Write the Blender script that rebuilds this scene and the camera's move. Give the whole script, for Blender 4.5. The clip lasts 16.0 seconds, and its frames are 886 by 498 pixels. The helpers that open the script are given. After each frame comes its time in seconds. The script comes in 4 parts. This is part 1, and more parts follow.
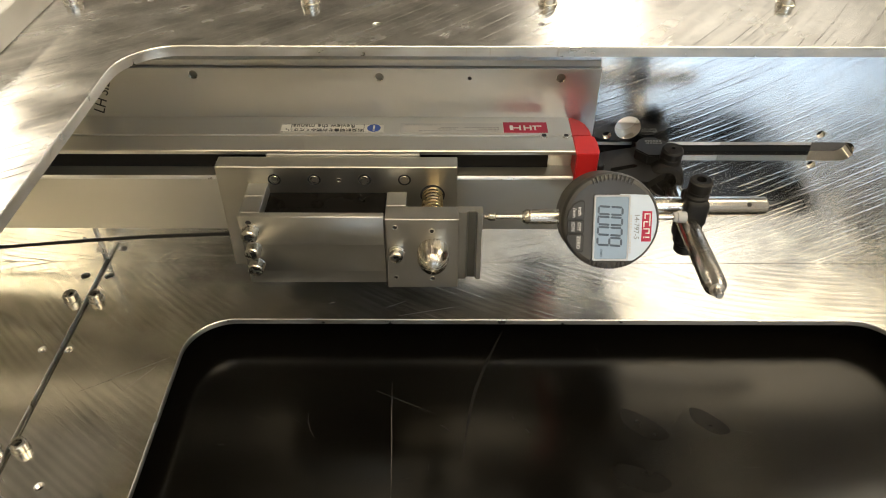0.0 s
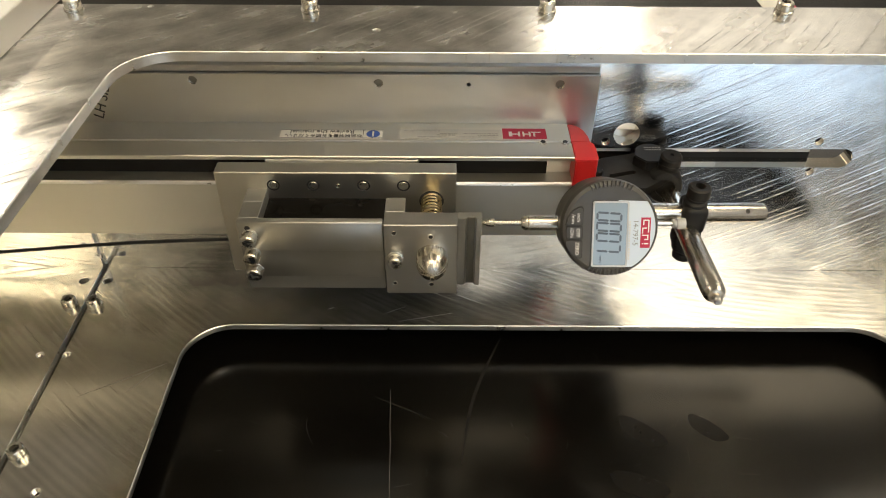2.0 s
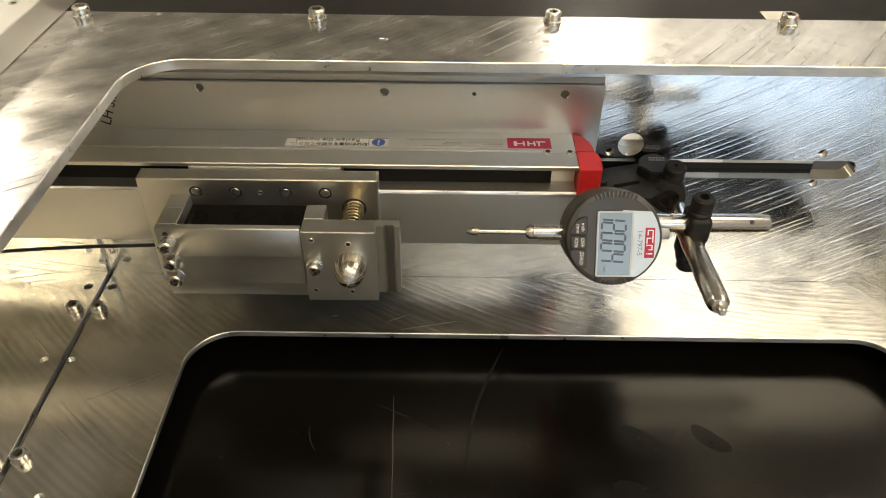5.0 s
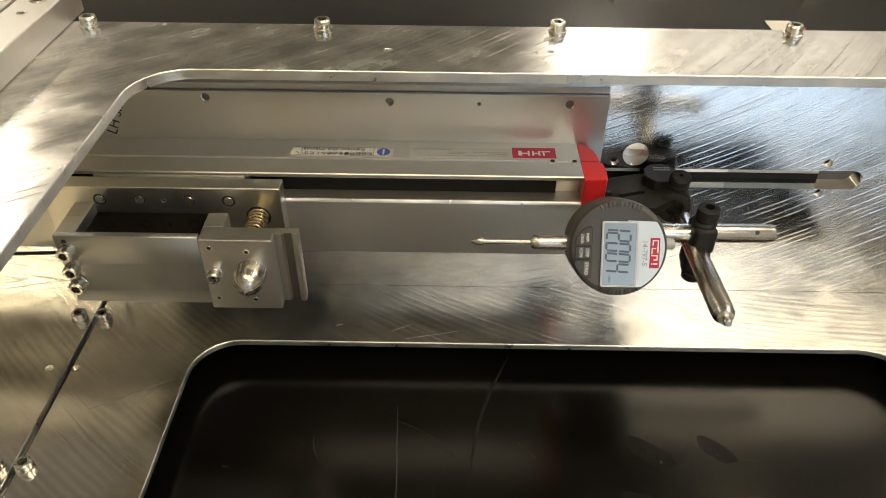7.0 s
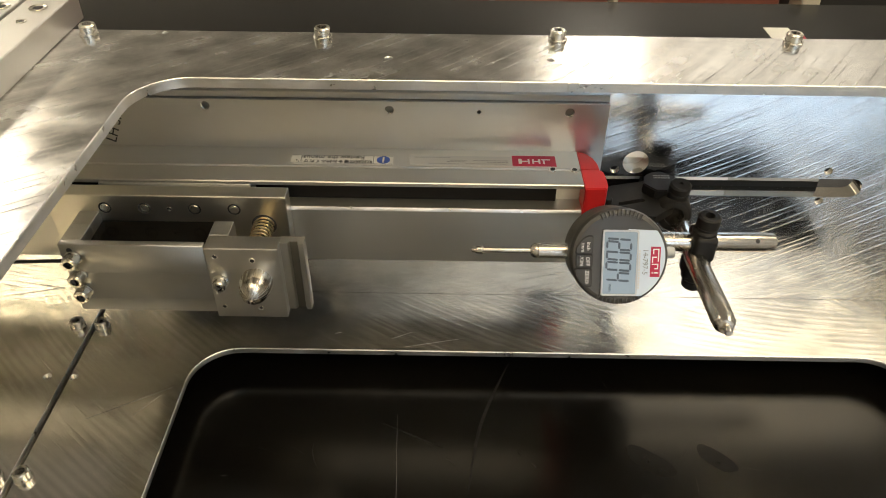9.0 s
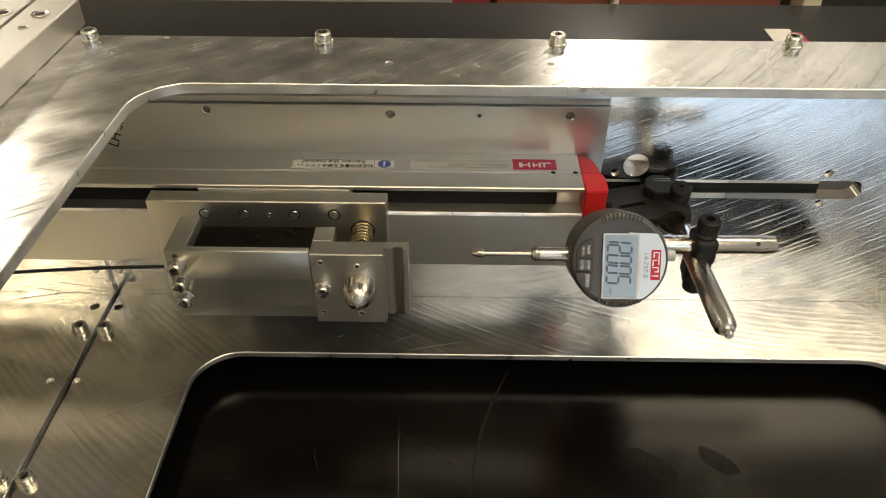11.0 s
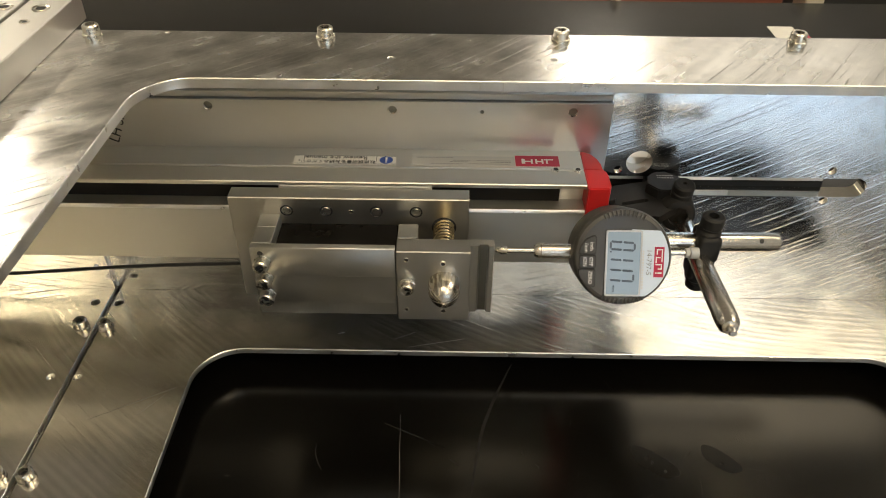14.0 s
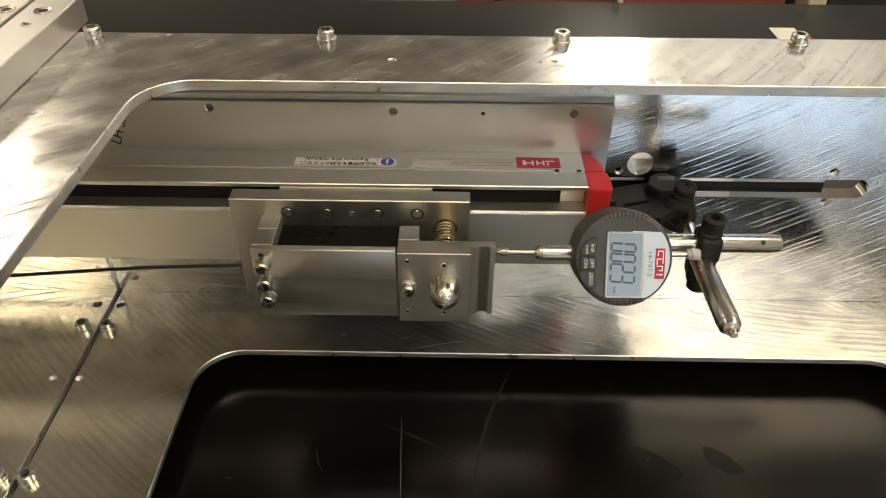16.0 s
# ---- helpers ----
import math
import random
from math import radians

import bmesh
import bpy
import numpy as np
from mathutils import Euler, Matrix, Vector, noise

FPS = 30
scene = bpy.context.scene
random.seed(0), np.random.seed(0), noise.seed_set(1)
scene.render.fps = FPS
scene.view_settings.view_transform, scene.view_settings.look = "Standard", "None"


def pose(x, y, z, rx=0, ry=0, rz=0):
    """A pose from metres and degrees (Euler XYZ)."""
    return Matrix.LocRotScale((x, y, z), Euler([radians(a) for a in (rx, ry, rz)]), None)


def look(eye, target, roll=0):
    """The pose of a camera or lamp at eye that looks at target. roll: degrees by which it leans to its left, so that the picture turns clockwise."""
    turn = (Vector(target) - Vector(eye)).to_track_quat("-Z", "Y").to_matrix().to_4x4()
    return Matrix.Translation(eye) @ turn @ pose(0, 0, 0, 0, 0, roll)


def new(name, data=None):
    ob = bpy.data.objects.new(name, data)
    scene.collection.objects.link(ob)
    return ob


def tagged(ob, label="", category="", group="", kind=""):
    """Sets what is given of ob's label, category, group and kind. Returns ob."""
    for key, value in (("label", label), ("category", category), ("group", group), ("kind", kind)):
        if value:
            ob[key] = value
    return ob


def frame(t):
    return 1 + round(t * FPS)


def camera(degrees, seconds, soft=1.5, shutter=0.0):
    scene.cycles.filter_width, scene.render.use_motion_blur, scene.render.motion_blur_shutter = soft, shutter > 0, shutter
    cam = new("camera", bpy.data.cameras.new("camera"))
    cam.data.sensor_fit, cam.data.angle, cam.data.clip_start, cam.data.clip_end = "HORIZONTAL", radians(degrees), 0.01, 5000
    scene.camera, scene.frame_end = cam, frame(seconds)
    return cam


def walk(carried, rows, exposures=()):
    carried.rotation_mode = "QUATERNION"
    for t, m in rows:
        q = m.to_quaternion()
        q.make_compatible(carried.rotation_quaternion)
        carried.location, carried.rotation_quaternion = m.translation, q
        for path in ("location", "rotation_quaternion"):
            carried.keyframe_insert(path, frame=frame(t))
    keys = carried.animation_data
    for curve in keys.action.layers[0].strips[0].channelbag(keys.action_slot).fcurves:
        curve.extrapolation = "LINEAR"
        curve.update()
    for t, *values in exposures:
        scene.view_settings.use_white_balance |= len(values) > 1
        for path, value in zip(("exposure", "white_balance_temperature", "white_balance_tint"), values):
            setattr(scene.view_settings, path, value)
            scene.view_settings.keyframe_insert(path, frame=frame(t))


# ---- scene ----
cam = camera(61.1, 16.0, soft=1.0)
PATH = [
    (0, (0.022, -0.44, 0.386), (0.02, 1.087, -0.905), 0.1),
    (0.5, (0.022, -0.44, 0.386), (0.023, 1.091, -0.9), 0.3),
    (1, (0.022, -0.44, 0.386), (0.024, 1.091, -0.901), 0.3),
    (1.5, (0.022, -0.44, 0.386), (0.022, 1.093, -0.898), 0.2),
    (2, (0.022, -0.44, 0.386), (0.023, 1.097, -0.893), 0.3),
    (2.5, (0.023, -0.441, 0.385), (0.023, 1.098, -0.892), 0.3),
    (3, (0.022, -0.44, 0.386), (0.02, 1.096, -0.894), 0.3),
    (3.5, (0.022, -0.439, 0.386), (0.023, 1.102, -0.889), 0.4),
    (4, (0.021, -0.44, 0.386), (0.024, 1.105, -0.884), 0.6),
    (6.5, (0.02, -0.441, 0.389), (0.007, 1.119, -0.862), 0.5),
    (7, (0.02, -0.44, 0.388), (0.005, 1.123, -0.859), 0.5),
    (7.5, (0.02, -0.44, 0.388), (0.005, 1.124, -0.859), 0.6),
    (8, (0.02, -0.44, 0.389), (0.006, 1.126, -0.855), 0.6),
    (8.5, (0.019, -0.439, 0.389), (0.011, 1.128, -0.853), 0.7),
    (9, (0.019, -0.438, 0.389), (0.008, 1.134, -0.848), 0.6),
    (11.5, (0.02, -0.438, 0.391), (0.001, 1.136, -0.843), 0.2),
    (12, (0.02, -0.438, 0.389), (-0.002, 1.135, -0.846), 0.2),
    (12.5, (0.02, -0.438, 0.39), (0.001, 1.136, -0.843), 0.2),
    (13, (0.02, -0.438, 0.389), (0.001, 1.132, -0.849), 0.3),
    (13.5, (0.019, -0.437, 0.389), (0.0, 1.135, -0.849), 0.3),
    (14, (0.019, -0.437, 0.389), (0.0, 1.134, -0.85), 0.4),
    (14.5, (0.019, -0.436, 0.388), (0.001, 1.135, -0.849), 0.3),
    (15, (0.02, -0.437, 0.389), (-0.006, 1.133, -0.851), 0.1),
    (15.5, (0.02, -0.437, 0.389), (-0.008, 1.135, -0.847), 0.2),
    (16, (0.02, -0.437, 0.389), (-0.006, 1.136, -0.846), 0.2),
]
walk(cam, [(t, look(eye, target, roll)) for t, eye, target, roll in PATH], [(0, 0.74), (4.0, 0.72), (7.0, 0.65), (9.0, 0.62), (12.0, 0.55), (16.0, 0.55)])

# ---------------------------------------------------------------- world and lights
world = bpy.data.worlds.new("world")
scene.world = world
world.use_nodes = True
world.node_tree.nodes["Background"].inputs[0].default_value = (0.9, 0.95, 1.0, 1)
world.node_tree.nodes["Background"].inputs[1].default_value = 0.02

BENCH = -0.0240          # bench top, under the spacers of the base plate
TOP = 0.205              # upper face of the top plate
CEIL = 1.8


# ---------------------------------------------------------------- materials
def nodes_of(name):
    m = bpy.data.materials.new(name)
    m.use_nodes = True
    nt = m.node_tree
    return m, nt, nt.nodes["Principled BSDF"]


def add(nt, kind, **kw):
    n = nt.nodes.new(kind)
    for k, v in kw.items():
        if k in n.inputs:
            n.inputs[k].default_value = v
    return n


def ramp(nt, fac, a, b, lo, hi):
    r = nt.nodes.new("ShaderNodeMapRange")
    r.inputs["From Min"].default_value, r.inputs["From Max"].default_value = lo, hi
    r.inputs["To Min"].default_value, r.inputs["To Max"].default_value = a, b
    nt.links.new(fac, r.inputs["Value"])
    return r.outputs["Result"]


def coords(nt, scale=(1, 1, 1), rot=(0, 0, 0), loc=(0, 0, 0)):
    tc = nt.nodes.new("ShaderNodeTexCoord")
    mp = nt.nodes.new("ShaderNodeMapping")
    mp.inputs["Scale"].default_value = scale
    mp.inputs["Rotation"].default_value = [radians(a) for a in rot]
    mp.inputs["Location"].default_value = loc
    nt.links.new(tc.outputs["Object"], mp.inputs["Vector"])
    return mp.outputs["Vector"]


def noise_tex(nt, vec, scale, detail=3.0, rough=0.55):
    n = nt.nodes.new("ShaderNodeTexNoise")
    n.inputs["Scale"].default_value, n.inputs["Detail"].default_value = scale, detail
    n.inputs["Roughness"].default_value = rough
    nt.links.new(vec, n.inputs["Vector"])
    return n.outputs["Fac"]


def math_node(nt, op, a, b):
    n = nt.nodes.new("ShaderNodeMath")
    n.operation = op
    for i, v in enumerate((a, b)):
        if isinstance(v, (int, float)):
            n.inputs[i].default_value = v
        else:
            nt.links.new(v, n.inputs[i])
    return n.outputs[0]


def bumped(nt, bsdf, height, strength, distance):
    b = nt.nodes.new("ShaderNodeBump")
    b.inputs["Strength"].default_value, b.inputs["Distance"].default_value = strength, distance
    nt.links.new(height, b.inputs["Height"])
    nt.links.new(b.outputs["Normal"], bsdf.inputs["Normal"])


def two_tone(nt, bsdf, fac, c1, c2):
    mix = nt.nodes.new("ShaderNodeMix")
    mix.data_type = "RGBA"
    mix.inputs["A"].default_value, mix.inputs["B"].default_value = (*c1, 1), (*c2, 1)
    nt.links.new(fac, mix.inputs["Factor"])
    nt.links.new(mix.outputs["Result"], bsdf.inputs["Base Color"])


def milled(name, plane, centre, pitch, c1=(0.50, 0.49, 0.46), c2=(0.84, 0.83, 0.80), rough=(0.16, 0.24), cut=1.0, murk=0.7, wide=0.09, ripple=0.0, tint=0.35):
    """Face-milled aluminium: evenly stepped arcs of cutter marks about a far centre in the plate's plane ('xy' or 'xz'), handling stains, fine scratches."""
    m, nt, b = nodes_of(name)
    b.inputs["Metallic"].default_value = 1.0
    base = coords(nt)
    xyz = nt.nodes.new("ShaderNodeSeparateXYZ")
    nt.links.new(base, xyz.inputs[0])
    dx = math_node(nt, "SUBTRACT", xyz.outputs["X"], centre[0])
    dy = math_node(nt, "SUBTRACT", xyz.outputs["Y" if plane == "xy" else "Z"], centre[1])
    rad = math_node(nt, "SQRT", math_node(nt, "ADD", math_node(nt, "MULTIPLY", dx, dx), math_node(nt, "MULTIPLY", dy, dy)), 0.0)
    about = math_node(nt, "ARCTAN2", dx, dy)

    def streaks(across, along, detail=1.5, seed=0.0):
        c = nt.nodes.new("ShaderNodeCombineXYZ")
        nt.links.new(math_node(nt, "MULTIPLY", rad, across), c.inputs["X"])
        nt.links.new(math_node(nt, "MULTIPLY", about, along), c.inputs["Y"])
        c.inputs["Z"].default_value = seed
        return noise_tex(nt, c.outputs[0], 1, detail, 0.5)

    patch = noise_tex(nt, base, 9, 2, 0.5)
    cloud = noise_tex(nt, base, 36, 6, 0.62)
    fine = noise_tex(nt, coords(nt, (900, 900, 900)), 1, 2)
    smear = streaks(60, 14, 4.0, 3.0)
    hair = streaks(2600, 22, 2.0, 7.0)
    # one step of the cutter after another, a little uneven
    phase = math_node(nt, "ADD", math_node(nt, "MULTIPLY", rad, 1.0 / pitch), math_node(nt, "MULTIPLY", streaks(90, 3, 1.0, 5.0), 1.6))
    saw = math_node(nt, "FRACT", phase, 0.0)
    rise = ramp(nt, saw, 0.0, 1.0, 0.0, wide)
    fall = ramp(nt, saw, 1.0, 0.0, wide, wide * 2.2)
    line = math_node(nt, "MULTIPLY", rise, fall)
    strong = math_node(nt, "MULTIPLY", ramp(nt, streaks(1.0 / pitch, 26, 1.5, 1.0), 0.0, 1.0, 0.34, 0.58), ramp(nt, patch, 0.40, 1.0, 0.38, 0.58))
    marks = math_node(nt, "MULTIPLY", line, strong)
    # broad soft ripples that come and go between the lines
    swell = math_node(nt, "SINE", math_node(nt, "MULTIPLY", phase, 2 * math.pi * 0.85), 0.0)
    swell = math_node(nt, "MULTIPLY", math_node(nt, "MULTIPLY", swell, ripple), ramp(nt, noise_tex(nt, base, 13, 1, 0.5), 0.0, 1.0, 0.44, 0.58))
    band = ramp(nt, streaks(0.6 / pitch, 7, 1.0, 9.0), 0.0, 1.0, 0.35, 0.65)
    stain = math_node(nt, "ADD", math_node(nt, "MULTIPLY", ramp(nt, cloud, 0.0, 1.0, 0.36, 0.64), 0.60), math_node(nt, "MULTIPLY", ramp(nt, smear, 0.0, 1.0, 0.36, 0.64), 0.40))
    tone = math_node(nt, "ADD", math_node(nt, "MULTIPLY", math_node(nt, "SUBTRACT", stain, 0.5), murk), 0.45)
    tone = math_node(nt, "ADD", tone, math_node(nt, "MULTIPLY", ramp(nt, hair, 0.0, 1.0, 0.35, 0.65), 0.14))
    # marks and ripples get colour tone too, for light they catch as grooves
    tone = math_node(nt, "ADD", tone, math_node(nt, "MULTIPLY", marks, tint))
    tone = math_node(nt, "ADD", tone, math_node(nt, "MULTIPLY", swell, 0.22))
    two_tone(nt, b, tone, c1, c2)
    r = math_node(nt, "ADD", ramp(nt, stain, rough[0], rough[1], 0.20, 0.80), math_node(nt, "MULTIPLY", band, 0.05))
    nt.links.new(math_node(nt, "ADD", r, math_node(nt, "MULTIPLY", marks, 0.06)), b.inputs["Roughness"])
    h = math_node(nt, "ADD", math_node(nt, "ADD", math_node(nt, "MULTIPLY", marks, cut), math_node(nt, "MULTIPLY", swell, 0.055)), math_node(nt, "ADD", math_node(nt, "MULTIPLY", hair, 0.02), math_node(nt, "MULTIPLY", fine, 0.006)))
    bumped(nt, b, h, 1.0, 0.00035)
    return m


def metal(name, c1, c2, rough, grain=(40, 900, 900), bump=0.08, stain=30, spread=0.08):
    """Bare metal with a directional grain and faint stains."""
    m, nt, b = nodes_of(name)
    b.inputs["Metallic"].default_value = 1.0
    g = noise_tex(nt, coords(nt, grain), 1, 2)
    s = noise_tex(nt, coords(nt), stain, 4)
    two_tone(nt, b, s, c1, c2)
    nt.links.new(math_node(nt, "ADD", ramp(nt, s, rough - spread / 2, rough + spread / 2, 0.35, 0.65), math_node(nt, "MULTIPLY", g, 0.05)), b.inputs["Roughness"])
    bumped(nt, b, g, bump, 0.0003)
    return m


def turned(name, axis):
    """Bullet-nosed steel about a y axis: fine streaks towards the tip, painted for its reflections."""
    m, nt, b = nodes_of(name)
    b.inputs["Metallic"].default_value = 1.0
    xyz = nt.nodes.new("ShaderNodeSeparateXYZ")
    nt.links.new(coords(nt), xyz.inputs[0])
    about = math_node(nt, "ARCTAN2", math_node(nt, "SUBTRACT", xyz.outputs["X"], axis[0]), math_node(nt, "SUBTRACT", xyz.outputs["Z"], axis[1]))
    c = nt.nodes.new("ShaderNodeCombineXYZ")
    nt.links.new(math_node(nt, "MULTIPLY", about, 5.0), c.inputs["X"])
    nt.links.new(math_node(nt, "MULTIPLY", xyz.outputs["Y"], 60.0), c.inputs["Y"])
    s = noise_tex(nt, c.outputs[0], 1, 3, 0.6)
    # light and dark streaks in the colour stand in for reflections
    two_tone(nt, b, ramp(nt, s, 0.0, 1.0, 0.35, 0.65), (0.40, 0.36, 0.30), (0.76, 0.72, 0.64))
    nt.links.new(ramp(nt, s, 0.16, 0.30, 0.35, 0.65), b.inputs["Roughness"])
    bumped(nt, b, s, 0.5, 0.0006)
    return m


def paint(name, c1, c2, rough, bump=0.05, scale=60, grain=700, coat=0.0, spec=0.5):
    m, nt, b = nodes_of(name)
    s = noise_tex(nt, coords(nt), scale, 4)
    g = noise_tex(nt, coords(nt), grain, 2)
    two_tone(nt, b, s, c1, c2)
    nt.links.new(ramp(nt, s, rough * 0.85, rough * 1.15, 0.3, 0.7), b.inputs["Roughness"])
    b.inputs["Coat Weight"].default_value = coat
    b.inputs["Specular IOR Level"].default_value = spec
    bumped(nt, b, g, bump, 0.0004)
    return m


def glow(name, colour, strength):
    m, nt, b = nodes_of(name)
    b.inputs["Base Color"].default_value = (0.8, 0.8, 0.8, 1)
    b.inputs["Emission Color"].default_value = (*colour, 1)
    b.inputs["Emission Strength"].default_value = strength
    return m


TOP_METAL = milled("milled_aluminium_top", "xy", (-0.77, 0.75), 0.0050, rough=(0.13, 0.25), c1=(0.40, 0.39, 0.37), c2=(0.88, 0.87, 0.84), cut=0.20, murk=1.2, wide=0.09, tint=0.28)
BASE_METAL = milled("milled_aluminium_base", "xy", (0.36, 0.58), 0.0048, c1=(0.52, 0.50, 0.45), c2=(0.82, 0.80, 0.74), rough=(0.15, 0.20), cut=0.08, wide=0.14, ripple=0.9, tint=0.15, murk=0.6)
BACK_METAL = milled("milled_aluminium_back", "xz", (-0.14, 0.855), 0.0046, c1=(0.52, 0.53, 0.55), c2=(0.83, 0.84, 0.85), rough=(0.13, 0.17), cut=0.20, wide=0.11, murk=0.5)
EDGE_METAL = metal("cut_aluminium_edge", (0.62, 0.61, 0.59), (0.95, 0.94, 0.92), 0.36, (60, 60, 1200), 0.45, 70, 0.26)
BAR_METAL = metal("satin_aluminium_bar", (0.72, 0.70, 0.66), (0.80, 0.79, 0.75), 0.42, (700, 30, 700), 0.1)
BODY_METAL = metal("anodised_aluminium", (0.62, 0.60, 0.55), (0.70, 0.68, 0.62), 0.42, (12, 900, 900), 0.08, 18)
BRACKET_METAL = metal("ground_aluminium_bracket", (0.56, 0.54, 0.50), (0.70, 0.68, 0.64), 0.34, (20, 700, 700), 0.06, 14, 0.14)
STEEL = metal("ground_steel", (0.38, 0.375, 0.345), (0.54, 0.53, 0.49), 0.44, (25, 900, 900), 0.03, 40, 0.08)
STEEL_UP = metal("ground_steel_vertical_grain", (0.42, 0.41, 0.37), (0.58, 0.56, 0.52), 0.40, (900, 900, 25), 0.03, 45, 0.08)
STEEL_FINE = metal("fine_ground_steel", (0.62, 0.59, 0.52), (0.76, 0.73, 0.66), 0.31, (25, 900, 900), 0.02, 35, 0.06)
CHROME = metal("polished_steel_rod", (0.64, 0.60, 0.53), (0.72, 0.68, 0.61), 0.23, (400, 400, 400), 0.0, 25, 0.03)
SCREW = metal("stainless_screw", (0.60, 0.57, 0.50), (0.74, 0.71, 0.64), 0.25, (500, 500, 500), 0.1, 200, 0.1)
POLISHED = turned("reflection_streak_steel", (0.0158, 0.0978))
REAMED = metal("reamed_bright_bore", (0.66, 0.63, 0.57), (0.76, 0.73, 0.67), 0.10, (300, 300, 300), 0.0, 60, 0.04)
# dark joint steel; also paints shade into the groove and shallow holes
JOINT_SHADE_METAL = metal("dark_joint_and_shade_metal", (0.25, 0.24, 0.21), (0.34, 0.33, 0.29), 0.34, (25, 600, 600), 0.03, 30, 0.06)
BRASS = metal("brass_spring", (0.56, 0.45, 0.26), (0.66, 0.55, 0.34), 0.24, (300, 300, 300), 0.1, 100)
# near-black colour that stands in for shade inside holes, sockets and gaps
HOLE_SHADE = paint("recess_shade", (0.012, 0.011, 0.010), (0.02, 0.018, 0.016), 0.6)
BLACK_STEEL = paint("black_oxide_steel", (0.012, 0.012, 0.012), (0.022, 0.021, 0.020), 0.48, 0.12, 120, 500, 0.0, 0.2)
BLACK_GLOSS = paint("black_polished_pad", (0.004, 0.0036, 0.003), (0.007, 0.006, 0.005), 0.12, 0.01, 60, 700, 0.0, 0.06)
STRIP = paint("black_seal_strip", (0.008, 0.007, 0.006), (0.014, 0.012, 0.010), 0.5, 0.05, 60, 700, 0.0, 0.12)
RED = paint("red_plastic", (0.55, 0.018, 0.020), (0.62, 0.026, 0.026), 0.34, 0.06, 40, 900)
GREY_PLASTIC = paint("dark_grey_plastic", (0.050, 0.049, 0.046), (0.066, 0.064, 0.060), 0.45, 0.2, 80, 1500)
BUTTON = paint("button_rubber", (0.040, 0.040, 0.039), (0.052, 0.051, 0.050), 0.5, 0.15, 80, 1500)
WHITE_INK = paint("white_print", (0.72, 0.72, 0.70), (0.80, 0.80, 0.78), 0.5)
BLACK_INK = paint("black_print", (0.02, 0.02, 0.02), (0.03, 0.03, 0.03), 0.5)
GREY_INK = paint("grey_print", (0.20, 0.20, 0.19), (0.26, 0.26, 0.25), 0.5)
RED_INK = paint("crimson_print", (0.42, 0.012, 0.05), (0.48, 0.016, 0.06), 0.45)
LABEL_WHITE = paint("white_label", (0.74, 0.72, 0.66), (0.80, 0.78, 0.72), 0.45)
LABEL_SILVER = paint("silver_label", (0.48, 0.47, 0.45), (0.54, 0.53, 0.50), 0.4)
LABEL_BLUE = paint("blue_print", (0.03, 0.08, 0.36), (0.04, 0.10, 0.42), 0.45)
FACE_WHITE = paint("white_gauge_face", (0.52, 0.58, 0.64), (0.56, 0.62, 0.68), 0.16, 0.01, 40, 600, 0.3)
LCD = paint("lcd_grey_green", (0.20, 0.25, 0.28), (0.22, 0.27, 0.30), 0.12, 0.01, 20, 600, 0.3)
LCD_INK = paint("lcd_segment", (0.05, 0.065, 0.08), (0.06, 0.075, 0.09), 0.35)
SILVER_TRIM = paint("silver_trim", (0.40, 0.41, 0.42), (0.46, 0.47, 0.48), 0.3)
CABLE = paint("black_cable", (0.012, 0.012, 0.011), (0.02, 0.02, 0.018), 0.4)
MARKER = paint("marker_ink", (0.015, 0.013, 0.012), (0.03, 0.027, 0.025), 0.5)
WALL_PAINT = paint("wall_paint", (0.60, 0.58, 0.54), (0.64, 0.62, 0.58), 0.8, 0.1, 3, 60)
CEILING_PAINT = paint("ceiling_tile", (0.76, 0.75, 0.72), (0.80, 0.79, 0.76), 0.9, 0.1, 3, 60)
FLOOR_PAINT = paint("floor_vinyl", (0.16, 0.15, 0.14), (0.20, 0.19, 0.17), 0.5, 0.1, 3, 60)
WOOD_RED = paint("red_brown_wood", (0.20, 0.060, 0.035), (0.26, 0.085, 0.05), 0.45, 0.1, 12, 90)
RED_DULL = paint("dull_red_plastic", (0.22, 0.02, 0.02), (0.28, 0.03, 0.03), 0.5)
CREAM = paint("cream_paint", (0.66, 0.60, 0.46), (0.72, 0.66, 0.52), 0.5)
DARK = paint("dark_laminate", (0.02, 0.018, 0.016), (0.03, 0.027, 0.025), 0.5)
LAMP_WARM = glow("warm_lamp", (1.0, 0.81, 0.50), 9.5)
LAMP_SIDE = glow("side_lamp", (1.0, 0.91, 0.76), 3.8)
LAMP_PALE = glow("pale_lamp", (1.0, 0.90, 0.74), 13.0)
# soft and overhead panels: unseen fill added to brighten the inside
FILL_SOFT = glow("soft_warm_fill", (1.0, 0.88, 0.68), 8.0)
FILL_OVER = glow("overhead_fill", (1.0, 0.82, 0.54), 4.0)
LAMP_EDGE = glow("edge_lamp", (1.0, 0.92, 0.80), 2.0)
LAMP_BENCH = glow("amber_lamp", (1.0, 0.80, 0.50), 5.8)
# far and dim panels: unseen fill added to lift plate tones
FILL_FAR = glow("far_side_fill", (1.0, 0.86, 0.62), 3.2)
FILL_DIM = glow("dim_fill", (1.0, 0.90, 0.74), 1.3)
WINDOW_SKY = glow("daylight_pane", (0.55, 0.75, 1.0), 2.9)


